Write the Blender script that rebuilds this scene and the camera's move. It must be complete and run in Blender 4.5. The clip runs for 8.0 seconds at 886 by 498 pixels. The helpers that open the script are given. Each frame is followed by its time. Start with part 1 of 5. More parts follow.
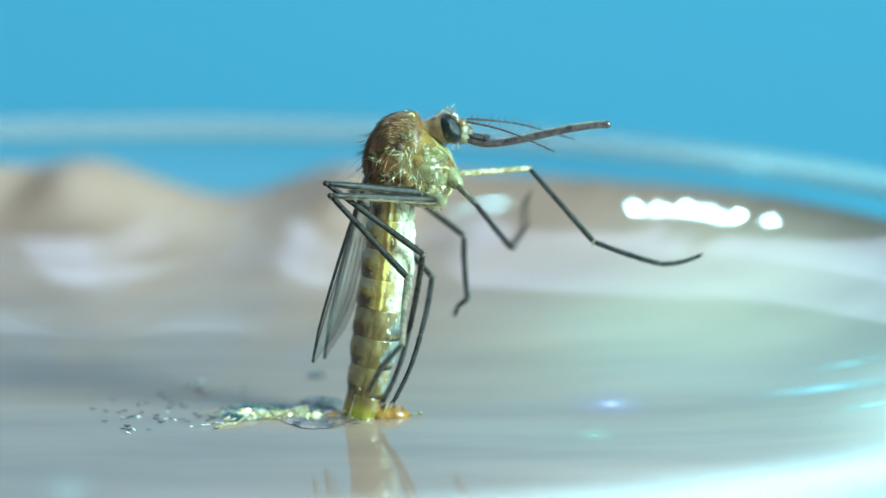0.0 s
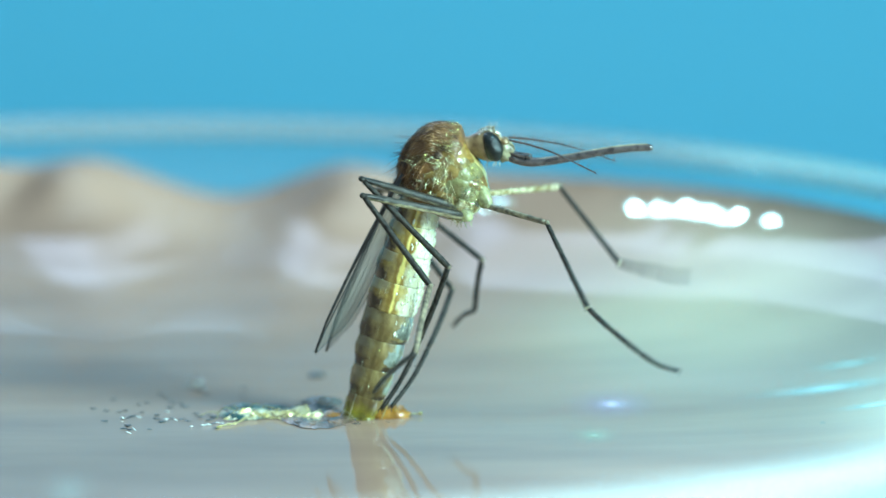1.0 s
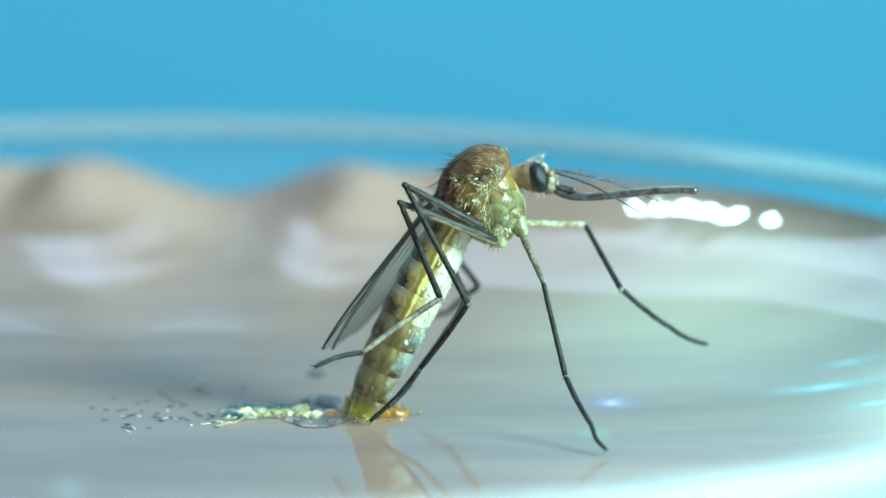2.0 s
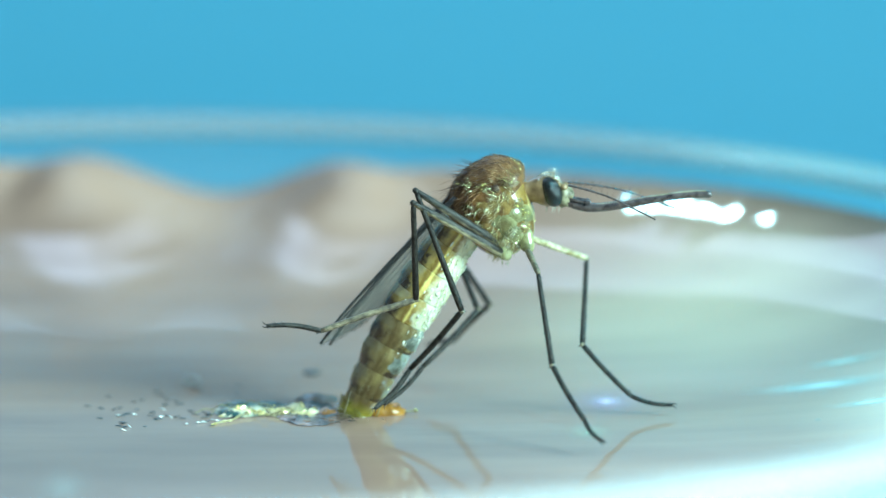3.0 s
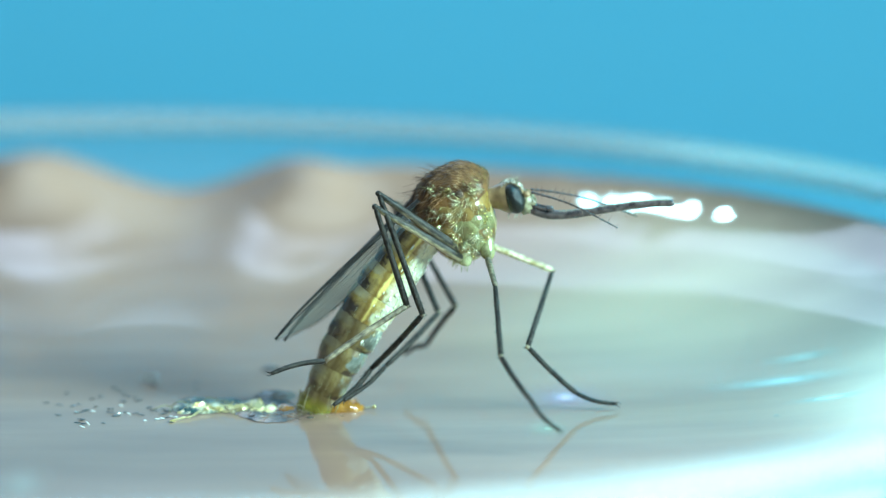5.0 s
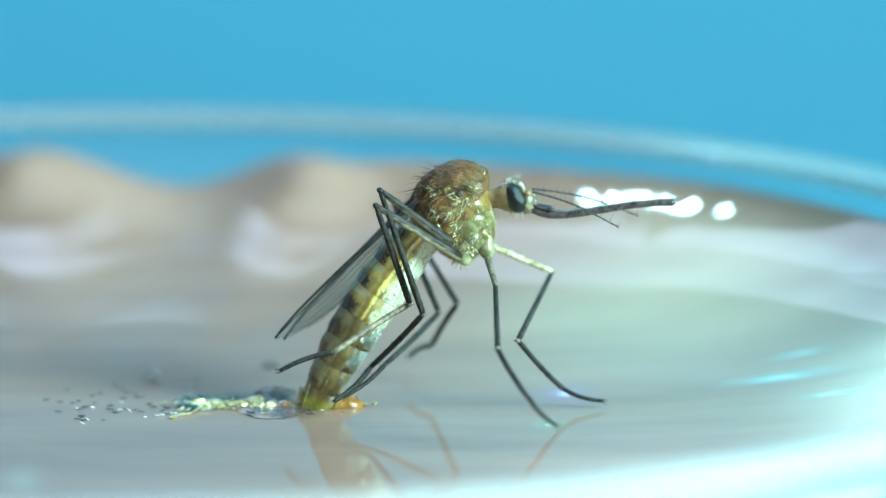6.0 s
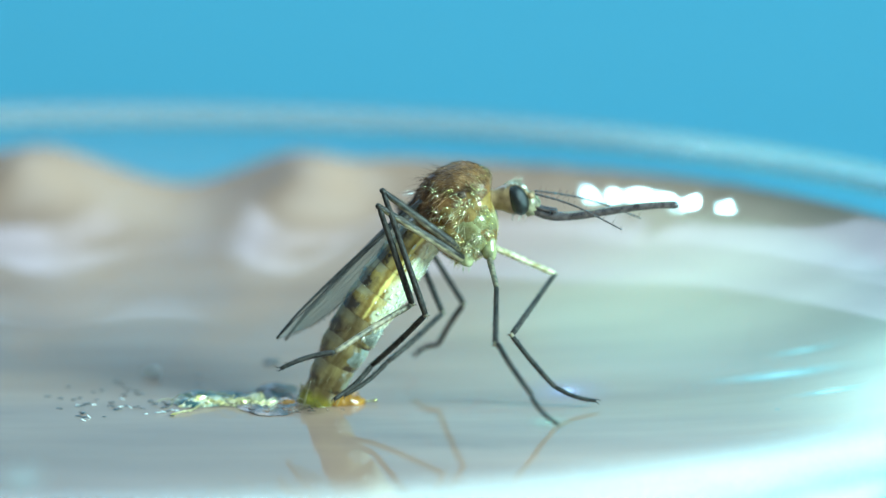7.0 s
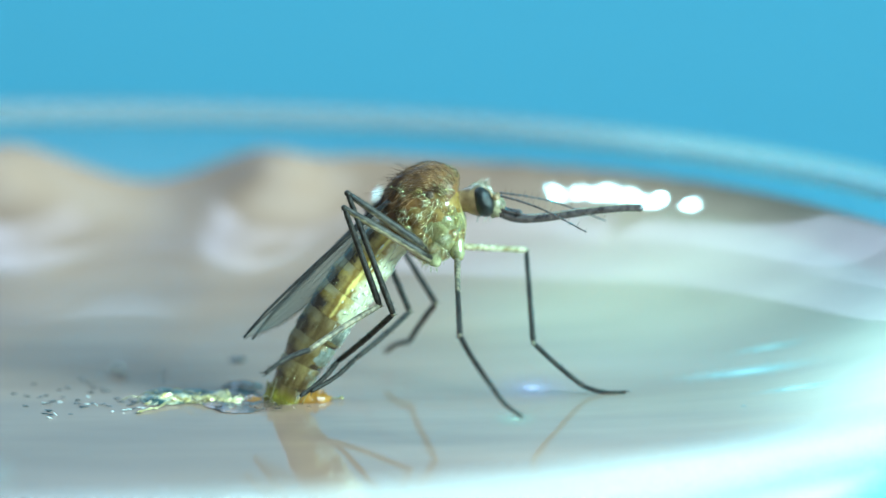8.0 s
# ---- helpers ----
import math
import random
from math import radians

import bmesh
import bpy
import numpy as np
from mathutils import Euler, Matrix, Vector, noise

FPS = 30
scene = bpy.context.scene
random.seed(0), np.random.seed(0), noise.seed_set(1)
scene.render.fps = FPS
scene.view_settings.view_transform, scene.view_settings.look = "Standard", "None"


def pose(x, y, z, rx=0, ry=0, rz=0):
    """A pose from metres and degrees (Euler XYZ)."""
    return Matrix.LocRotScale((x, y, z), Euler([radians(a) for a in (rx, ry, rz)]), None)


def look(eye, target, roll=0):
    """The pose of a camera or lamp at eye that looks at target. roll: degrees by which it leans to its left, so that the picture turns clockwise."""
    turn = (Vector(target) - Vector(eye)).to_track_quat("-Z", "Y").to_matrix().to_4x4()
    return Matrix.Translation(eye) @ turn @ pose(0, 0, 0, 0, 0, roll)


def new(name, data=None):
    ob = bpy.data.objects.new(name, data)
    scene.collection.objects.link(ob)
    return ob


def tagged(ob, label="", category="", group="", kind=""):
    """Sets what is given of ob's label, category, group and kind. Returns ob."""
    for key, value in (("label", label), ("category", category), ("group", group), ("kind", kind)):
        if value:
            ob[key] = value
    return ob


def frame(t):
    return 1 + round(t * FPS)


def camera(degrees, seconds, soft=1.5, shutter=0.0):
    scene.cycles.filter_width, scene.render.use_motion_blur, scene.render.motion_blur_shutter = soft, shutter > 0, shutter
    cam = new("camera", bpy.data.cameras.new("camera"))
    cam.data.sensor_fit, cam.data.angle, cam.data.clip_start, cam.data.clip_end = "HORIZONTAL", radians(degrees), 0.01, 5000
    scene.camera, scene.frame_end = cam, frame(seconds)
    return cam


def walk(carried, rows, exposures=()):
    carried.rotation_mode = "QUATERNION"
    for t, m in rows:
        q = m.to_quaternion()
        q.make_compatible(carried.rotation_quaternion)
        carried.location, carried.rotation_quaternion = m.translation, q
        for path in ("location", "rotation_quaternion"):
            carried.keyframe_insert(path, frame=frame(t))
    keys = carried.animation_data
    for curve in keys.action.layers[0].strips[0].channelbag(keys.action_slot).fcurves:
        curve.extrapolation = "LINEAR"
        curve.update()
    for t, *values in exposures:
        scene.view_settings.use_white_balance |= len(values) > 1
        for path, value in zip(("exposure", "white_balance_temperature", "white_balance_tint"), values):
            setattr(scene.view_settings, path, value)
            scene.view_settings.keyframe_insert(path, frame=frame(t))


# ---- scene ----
MM = 0.001  # all sizes below are in millimetres

# ---- camera ----
cam = camera(7.476, 8.0, soft=1.1, shutter=0.6)
cam.data.dof.use_dof = True
cam.data.dof.focus_distance = 0.1184
cam.data.dof.aperture_fstop = 66


def aim(rx, rz):
    return pose(0, -117.378 * MM, 24.949 * MM, rx, 0, rz)


walk(cam, [
    (0, aim(79.4184, -0.6264)), (1.5, aim(79.4184, -0.6216)), (1.7, aim(79.4152, -0.6216)),
    (2.8, aim(79.3977, -0.6407)), (3, aim(79.3945, -0.6646)), (3.15, aim(79.3888, -0.7792)),
    (3.3, aim(79.3831, -0.8985)), (3.5, aim(79.3754, -0.9892)), (4, aim(79.3683, -1.0179)),
    (4.5, aim(79.3754, -1.0227)), (5.2, aim(79.3574, -1.0227)), (5.8, aim(79.342, -1.0227)),
    (6.5, aim(79.3134, -1.0171)), (7, aim(79.3086, -1.0131)), (7.2, aim(79.299, -1.0179)),
    (7.3, aim(79.2943, -1.037)), (7.4, aim(79.2895, -1.0561)), (7.5, aim(79.2847, -1.1086)),
    (7.6, aim(79.2847, -1.1802)), (7.7, aim(79.2847, -1.2662)), (7.8, aim(79.2847, -1.3091)),
    (7.9, aim(79.2847, -1.3235)), (8, aim(79.2847, -1.3044)),
], exposures=[(0, 0.0, 5090, 2), (8, 0.0, 5090, 2)])

# ---- light ----
world = bpy.data.worlds.new("room_light")
scene.world = world
world.use_nodes = True
world.node_tree.nodes["Background"].inputs["Color"].default_value = (0.86, 1.0, 1.0, 1)
world.node_tree.nodes["Background"].inputs["Strength"].default_value = 0.316


def area_lamp(name, eye, target, size, watts, colour):
    data = bpy.data.lights.new(name, "AREA")
    data.shape, data.size, data.energy, data.color = "DISK", size * MM, watts, colour
    ob = new(name, data)
    ob.matrix_world = look(Vector(eye) * MM, Vector(target) * MM)
    return ob


def spot_lamp(name, eye, target, degrees, watts, colour, blend, size):
    data = bpy.data.lights.new(name, "SPOT")
    data.energy, data.color, data.spot_size, data.spot_blend, data.shadow_soft_size = watts, colour, radians(degrees), blend, size * MM
    new(name, data).matrix_world = look(Vector(eye) * MM, Vector(target) * MM)


# the lamp of the macro table beside the dish; all the lamps after it are added and unseen:
# panels and an overhead light, and spots for the glints and bright patches on the water
area_lamp("table_lamp", (64, -36, 37), (4, 0, 2), 32, 0.176, (0.80, 1.0, 0.83))
# unseen panels, added and sized for the pale reflections in the water
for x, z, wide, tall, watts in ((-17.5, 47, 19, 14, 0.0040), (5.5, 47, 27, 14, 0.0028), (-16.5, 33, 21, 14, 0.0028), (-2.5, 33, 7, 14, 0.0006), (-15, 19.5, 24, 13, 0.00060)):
    panel = area_lamp("reflection_panel", (x, 49.5, z), (x, 10, z), wide, watts, (0.86, 0.89, 1.0))
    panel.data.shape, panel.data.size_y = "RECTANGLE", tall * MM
# added unseen soft light from above, for the mosquito's back
strip = area_lamp("top_fill", (-4, 2, 95), (-3, 2, 0), 64, 0.02, (0.88, 1.0, 0.98))
strip.data.shape, strip.data.size_y = "RECTANGLE", 56 * MM
# unseen narrow spot, added so that only the wetting line at right glints
spot_lamp("glint_spot", (-29.8, 53.2, 79), (7.1, 10, 1.9), 4.8, 0.09, (0.62, 1.0, 0.90), 0.3, 2.1)
# added spot in place of light focused by the wall at lower right
spot_lamp("caustic_fill", (42, -20, 70), (19.0, -3.4, 0), 14, 4.6, (0.50, 1.0, 0.97), 0.6, 2.5)
# added teal spot that cools and brightens the water at right
spot_lamp("teal_fill", (46, 12, 70), (12, 2.5, 0.5), 16, 0.28, (0.03, 0.84, 1.0), 1.0, 2.5)
# added spot for the bright strip on the nearest water
spot_lamp("front_fill", (20, -62, 66), (14, -27.8, 0), 30, 1.02, (0.78, 1.0, 0.94), 0.25, 2.5)
# added green spot for the glow below the glints
spot_lamp("green_fill", (20, 34, 60), (6.2, 6.6, 0.8), 6.0, 0.36, (0.46, 1.0, 0.70), 1.0, 2.5)


# ---- materials ----
def blank(name):
    m = bpy.data.materials.new(name)
    m.use_nodes = True
    return m, m.node_tree.nodes, m.node_tree.links, m.node_tree.nodes["Principled BSDF"]


def surface(name, a, b, scale=4.0, rough=0.5, metal=0.0, bump=0.0, bump_scale=30.0, ior=1.5, sheen=0.0, coat=0.0, sss=0.0, alpha=1.0, detail=6.0):
    """Two colours mixed by noise at two scales, with a fine relief. Scales are per millimetre."""
    m, n, l, p = blank(name)
    co = n.new("ShaderNodeTexCoord")
    big = n.new("ShaderNodeTexNoise")
    big.inputs["Scale"].default_value, big.inputs["Detail"].default_value = scale / MM, detail
    l.new(co.outputs["Object"], big.inputs["Vector"])
    ramp = n.new("ShaderNodeValToRGB")
    ramp.color_ramp.elements[0].position, ramp.color_ramp.elements[1].position = 0.35, 0.68
    ramp.color_ramp.elements[0].color, ramp.color_ramp.elements[1].color = (*a, 1), (*b, 1)
    l.new(big.outputs["Fac"], ramp.inputs["Fac"])
    l.new(ramp.outputs["Color"], p.inputs["Base Color"])
    p.inputs["Roughness"].default_value, p.inputs["Metallic"].default_value = rough, metal
    p.inputs["IOR"].default_value, p.inputs["Alpha"].default_value = ior, alpha
    p.inputs["Sheen Weight"].default_value, p.inputs["Coat Weight"].default_value = sheen, coat
    if sss:
        p.inputs["Subsurface Weight"].default_value = sss
        p.inputs["Subsurface Radius"].default_value = (0.25 * MM, 0.2 * MM, 0.1 * MM)
        p.inputs["Subsurface Scale"].default_value = 1.0
    if bump:
        fine = n.new("ShaderNodeTexNoise")
        fine.inputs["Scale"].default_value, fine.inputs["Detail"].default_value = bump_scale / MM, 4
        l.new(co.outputs["Object"], fine.inputs["Vector"])
        b_ = n.new("ShaderNodeBump")
        b_.inputs["Strength"].default_value, b_.inputs["Distance"].default_value = bump, 0.02 * MM
        l.new(fine.outputs["Fac"], b_.inputs["Height"])
        l.new(b_.outputs["Normal"], p.inputs["Normal"])
    return m


def clear(name, tint, ior, haze=0.0, haze_colour=(0.8, 0.85, 0.85), rough=0.02):
    """Clear plastic: light passes straight through, the gloss follows Fresnel, and a share is milky."""
    m, n, l, p = blank(name)
    n.remove(p)
    see, shine, milk = n.new("ShaderNodeBsdfTransparent"), n.new("ShaderNodeBsdfGlossy"), n.new("ShaderNodeBsdfDiffuse")
    see.inputs["Color"].default_value = (*tint, 1)
    shine.inputs["Roughness"].default_value = rough
    milk.inputs["Color"].default_value = (*haze_colour, 1)
    first, last = n.new("ShaderNodeMixShader"), n.new("ShaderNodeMixShader")
    tilt, bend, fres = n.new("ShaderNodeLayerWeight"), n.new("ShaderNodeMath"), n.new("ShaderNodeMath")
    tilt.inputs["Blend"].default_value = 0.5
    bend.operation, bend.inputs[1].default_value = "POWER", 5.0
    fres.operation, fres.inputs[1].default_value, fres.inputs[2].default_value = "MULTIPLY_ADD", 0.5, ((ior - 1) / (ior + 1)) ** 2
    l.new(tilt.outputs["Facing"], bend.inputs[0]), l.new(bend.outputs[0], fres.inputs[0])
    first.inputs[0].default_value = haze
    l.new(see.outputs[0], first.inputs[1]), l.new(milk.outputs[0], first.inputs[2])
    l.new(fres.outputs[0], last.inputs[0])
    l.new(first.outputs[0], last.inputs[1]), l.new(shine.outputs[0], last.inputs[2])
    l.new(last.outputs[0], n["Material Output"].inputs["Surface"])
    return m


BLUE_CARD = surface("blue_paper", (0.194, 0.538, 0.722), (0.202, 0.553, 0.737), scale=0.02, rough=0.9)
WATER = surface("cloudy_tan_water", (0.297, 0.196, 0.147), (0.381, 0.257, 0.191), scale=0.3, rough=0.04, ior=1.36, bump=0.25, bump_scale=0.5)


def streaks(m, stretch):
    """Draws the mottling out into streaks."""
    n, l = m.node_tree.nodes, m.node_tree.links
    size, co = n.new("ShaderNodeMapping"), [x for x in n if x.type == "TEX_COORD"][0]
    size.inputs["Scale"].default_value = stretch
    l.new(co.outputs["Object"], size.inputs["Vector"])
    for tex in [x for x in n if x.type == "TEX_NOISE"]:
        l.new(size.outputs["Vector"], tex.inputs["Vector"])


streaks(WATER, (0.35, 1.6, 1))
PLASTIC = clear("clear_plastic", (0.93, 0.97, 0.98), 1.3, 0.03)
RIM = clear("milky_plastic", (0.9, 0.96, 0.97), 1.4, 0.30, (0.47, 0.46, 0.42), 0.2)
BASE = surface("tan_base", (0.50, 0.35, 0.27), (0.56, 0.40, 0.32), scale=0.25, rough=0.7)


def two_tone(name, a, b, c, d, slope, rough, stretch=(1, 1, 1), bump=0.6, bump_scale=10.0, sss=0.3, scale=5.0, coat=0.35):
    """Colours a and b mottled together, passing into c and d along slope (x, y, z, start), as the markings of the animal do."""
    m = surface(name, a, b, scale, rough, bump=bump, bump_scale=bump_scale, coat=coat, sss=sss)
    n, l, p = m.node_tree.nodes, m.node_tree.links, m.node_tree.nodes["Principled BSDF"]
    old = p.inputs["Base Color"].links[0].from_socket
    tex = [x for x in n if x.type == "TEX_NOISE"][0]
    co = [x for x in n if x.type == "TEX_COORD"][0]
    size = n.new("ShaderNodeMapping")
    size.inputs["Scale"].default_value = stretch
    l.new(co.outputs["Object"], size.inputs["Vector"]), l.new(size.outputs["Vector"], tex.inputs["Vector"])
    other = n.new("ShaderNodeValToRGB")
    other.color_ramp.elements[0].position, other.color_ramp.elements[1].position = 0.35, 0.66
    other.color_ramp.elements[0].color, other.color_ramp.elements[1].color = (*c, 1), (*d, 1)
    l.new(tex.outputs["Fac"], other.inputs["Fac"])
    dot, add, wob, mix = n.new("ShaderNodeVectorMath"), n.new("ShaderNodeMath"), n.new("ShaderNodeMath"), n.new("ShaderNodeMix")
    dot.operation, dot.inputs[1].default_value = "DOT_PRODUCT", Vector(slope[:3]) / MM
    add.operation, add.inputs[1].default_value = "ADD", -slope[3]
    wob.operation, wob.inputs[1].default_value, wob.use_clamp = "MULTIPLY_ADD", 1.6, True
    l.new(co.outputs["Object"], dot.inputs[0]), l.new(dot.outputs["Value"], add.inputs[0])
    l.new(tex.outputs["Fac"], wob.inputs[0]), l.new(add.outputs[0], wob.inputs[2])
    mix.data_type = "RGBA"
    l.new(wob.outputs[0], mix.inputs["Factor"]), l.new(old, mix.inputs["A"]), l.new(other.outputs[0], mix.inputs["B"])
    l.new(mix.outputs["Result"], p.inputs["Base Color"])
    return m


def ring_marks(m, low):
    """Pale bands and dark patches across the back, pale ones under the belly, and on the lower rings a dark line behind those."""
    n, l, p = m.node_tree.nodes, m.node_tree.links, m.node_tree.nodes["Principled BSDF"]
    co, cloud, split = [x for x in n if x.type == "TEX_COORD"][0], n.new("ShaderNodeTexNoise"), n.new("ShaderNodeSeparateXYZ")
    info, add = n.new("ShaderNodeObjectInfo"), n.new("ShaderNodeVectorMath")
    cloud.inputs["Scale"].default_value, cloud.inputs["Detail"].default_value = 4.5 / MM, 3
    add.operation = "ADD"
    l.new(co.outputs["Object"], add.inputs[0]), l.new(info.outputs["Random"], add.inputs[1])
    l.new(add.outputs[0], cloud.inputs["Vector"]), l.new(co.outputs["Object"], split.inputs[0])

    def step(axis, sign, start, soft, wobble):
        a, b = n.new("ShaderNodeMath"), n.new("ShaderNodeMath")
        a.operation = b.operation = "MULTIPLY_ADD"
        b.use_clamp = True
        l.new(split.outputs[axis], a.inputs[0])
        a.inputs[1].default_value, a.inputs[2].default_value = sign / MM / soft, (-start - 0.5 * wobble) / soft
        l.new(cloud.outputs["Fac"], b.inputs[0]), l.new(a.outputs[0], b.inputs[2])
        b.inputs[1].default_value = wobble / soft
        return b.outputs[0]

    def mark(one, two, colour):
        both, mix = n.new("ShaderNodeMath"), n.new("ShaderNodeMix")
        both.operation, mix.data_type = "MULTIPLY", "RGBA"
        l.new(one, both.inputs[0]), l.new(two, both.inputs[1])
        l.new(both.outputs[0], mix.inputs["Factor"]), l.new(p.inputs["Base Color"].links[0].from_socket, mix.inputs["A"])
        mix.inputs["B"].default_value = (*colour, 1)
        l.new(mix.outputs["Result"], p.inputs["Base Color"])

    mark(step("X", 1, 0.06 if not low else 0.24, 0.10, 0.45), step("Z", 1, -0.70 if not low else -0.42, 0.06, 0.25), (0.80, 0.82, 0.52) if not low else (0.33, 0.40, 0.34))
    if not low:
        line_ = n.new("ShaderNodeMath")
        line_.operation = "MULTIPLY"
        l.new(step("X", 1, -0.07, 0.03, 0.12), line_.inputs[0]), l.new(step("X", -1, -0.03, 0.03, 0.12), line_.inputs[1])
        mark(line_.outputs[0], step("Z", 1, -0.70, 0.04, 0.10), (0.84, 0.72, 0.20))
    mark(step("X", -1, 0.12, 0.16, 0.4), step("Z", 1, -0.17, 0.06, 0.18), (0.42, 0.37, 0.20) if not low else (0.25, 0.205, 0.095))
    mark(step("X", -1, 0.15, 0.14, 0.45), step("Z", -1, 0.23, 0.10, 0.34), (0.062, 0.042, 0.018))
    if low:
        mark(step("X", 1, 0.0, 0.15, 0.8), step("Z", -1, 0.40, 0.04, 0.2), (0.045, 0.030, 0.015))
    return m


SCUTUM = two_tone("rust_scales", (0.085, 0.042, 0.012), (0.23, 0.122, 0.036), (0.15, 0.075, 0.018), (0.33, 0.20, 0.055), (2.0, 0, 0.6, 1.55), 0.36, bump=0.7, bump_scale=22, sss=0.15, scale=5, coat=0.0)
PLEURA = two_tone("golden_cuticle", (0.11, 0.050, 0.008), (0.34, 0.19, 0.035), (0.24, 0.19, 0.045), (0.58, 0.55, 0.22), (2.2, 0, -0.7, 0.05), 0.24, sss=0.25, bump=0.8, bump_scale=9, scale=3.0, coat=0.6)
PALE = surface("pale_cuticle", (0.12, 0.075, 0.030), (0.28, 0.19, 0.085), scale=5, rough=0.35, bump=0.3, bump_scale=18)
FACE = surface("pale_face", (0.13, 0.11, 0.06), (0.36, 0.34, 0.20), scale=9, rough=0.3, bump=0.6, bump_scale=22)
LEG = surface("grey_leg_scales", (0.008, 0.007, 0.006), (0.050, 0.045, 0.036), scale=14, rough=0.5, bump=0.8, bump_scale=45, ior=1.35)
LEG_PALE = surface("yellow_leg_scales", (0.28, 0.22, 0.07), (0.86, 0.82, 0.52), scale=11, rough=0.4, bump=0.8, bump_scale=45)
FEMUR = two_tone("grey_femur_scales", (0.007, 0.0065, 0.005), (0.040, 0.036, 0.027), (0.17, 0.14, 0.08), (0.50, 0.45, 0.30), (20, 17, 0, 1.15), 0.36, (1, 1, 0.5), 0.8, 45, 0.0, 11, coat=0.0)
FEMUR_PALE = two_tone("buff_femur_scales", (0.010, 0.009, 0.007), (0.060, 0.054, 0.040), (0.26, 0.22, 0.11), (0.62, 0.57, 0.36), (20, 17, 0, 0.7), 0.36, (1, 1, 0.5), 0.8, 45, 0.0, 11, coat=0.0)
LEG_MID = surface("buff_leg_scales", (0.08, 0.068, 0.045), (0.34, 0.29, 0.18), scale=10, rough=0.4, bump=0.8, bump_scale=45)
ABDOMEN = two_tone("olive_abdomen", (0.26, 0.17, 0.028), (0.54, 0.42, 0.11), (0.46, 0.40, 0.13), (0.70, 0.66, 0.34), (2.4, 0, 0, 0.8), 0.20, (1, 1, 0.28), 1.0, 7, 0.5, 5, coat=0.9)
ABDOMEN_DARK = two_tone("brown_abdomen", (0.125, 0.088, 0.024), (0.34, 0.27, 0.10), (0.20, 0.155, 0.055), (0.40, 0.36, 0.19), (2.4, 0, 0, 0.9), 0.26, (1, 1, 0.28), 0.9, 9, 0.4, 5, coat=0.6)
ABDOMEN_TIP = two_tone("yellow_abdomen_tip", (0.28, 0.24, 0.012), (0.62, 0.56, 0.045), (0.12, 0.080, 0.018), (0.30, 0.22, 0.07), (0.6, 0, 4.5, -0.6), 0.26, (1, 1, 0.3), 0.6, 9, 0.4, 5, coat=0.6)
COLLAR = surface("yellow_collar", (0.15, 0.120, 0.012), (0.60, 0.55, 0.05), scale=4.5, rough=0.25, bump=0.5, bump_scale=12, coat=0.5, alpha=0.72, sss=0.3)
BELLY_PATCH = surface("blue_silver_patch", (0.10, 0.115, 0.085), (0.33, 0.37, 0.32), scale=7, rough=0.5, bump=1.0, bump_scale=26)
ring_marks(ABDOMEN, False), ring_marks(ABDOMEN_DARK, True)
DARK_BAND = surface("dark_band", (0.03, 0.02, 0.012), (0.12, 0.08, 0.04), scale=8, rough=0.45, bump=0.5, bump_scale=30)
BELLY_GLINT = surface("white_belly_glint", (0.72, 0.74, 0.46), (0.90, 0.94, 0.82), scale=6, rough=0.15, metal=0.0, bump=0.9, bump_scale=22)
FLAKE = surface("gold_flake", (0.66, 0.61, 0.22), (0.92, 0.93, 0.66), scale=5, rough=0.2, metal=0.85)


def film_glint_material(name, a, b, radius, depth, most):
    """Skin of the films and painted glints on the water, which thins out towards its rim."""
    m = surface(name, a, b, scale=3, rough=0.3)
    n, l, p = m.node_tree.nodes, m.node_tree.links, m.node_tree.nodes["Principled BSDF"]
    co, size, ball_, soft, thin = n.new("ShaderNodeTexCoord"), n.new("ShaderNodeMapping"), n.new("ShaderNodeTexGradient"), n.new("ShaderNodeMath"), n.new("ShaderNodeMath")
    ball_.gradient_type = "SPHERICAL"
    size.inputs["Scale"].default_value = (1 / (radius * MM), 1 / (depth * MM), 0)
    soft.operation, soft.inputs[1].default_value = "POWER", 2.0
    thin.operation, thin.inputs[1].default_value = "MULTIPLY", most
    l.new(co.outputs["Object"], size.inputs["Vector"]), l.new(size.outputs["Vector"], ball_.inputs["Vector"])
    l.new(ball_.outputs["Fac"], soft.inputs[0]), l.new(soft.outputs[0], thin.inputs[0]), l.new(thin.outputs[0], p.inputs["Alpha"])
    return m


# glints of light on the water, painted as pale see-through colour
GLINT = film_glint_material("painted_pink_glint", (0.74, 0.56, 0.74), (0.80, 0.66, 0.76), 0.36, 0.5, 1.0)
GLINT_HALO = film_glint_material("painted_lilac_glow", (0.52, 0.40, 0.66), (0.60, 0.48, 0.72), 1.1, 1.6, 0.32)
GLINT_GREEN = film_glint_material("painted_green_glint", (0.50, 0.58, 0.42), (0.62, 0.68, 0.52), 0.55, 0.9, 0.45)
FLAKE_DARK = surface("dark_flake", (0.02, 0.025, 0.025), (0.08, 0.09, 0.09), scale=5, rough=0.4)
FUZZ = surface("pale_gold_fuzz", (0.56, 0.50, 0.16), (0.94, 0.94, 0.66), scale=5, rough=0.24, metal=0.8)
SPANGLE = surface("white_scale", (0.80, 0.84, 0.78), (0.95, 0.96, 0.92), scale=5, rough=0.22, metal=0.6)
HAIR = surface("brown_hair", (0.05, 0.020, 0.007), (0.16, 0.075, 0.025), scale=5, rough=0.3)
HAIR_TAN = surface("tan_hair", (0.24, 0.12, 0.04), (0.50, 0.31, 0.13), scale=5, rough=0.3)
HAIR_PALE = surface("white_hair", (0.55, 0.52, 0.36), (0.9, 0.9, 0.8), scale=5, rough=0.25, metal=0.6)
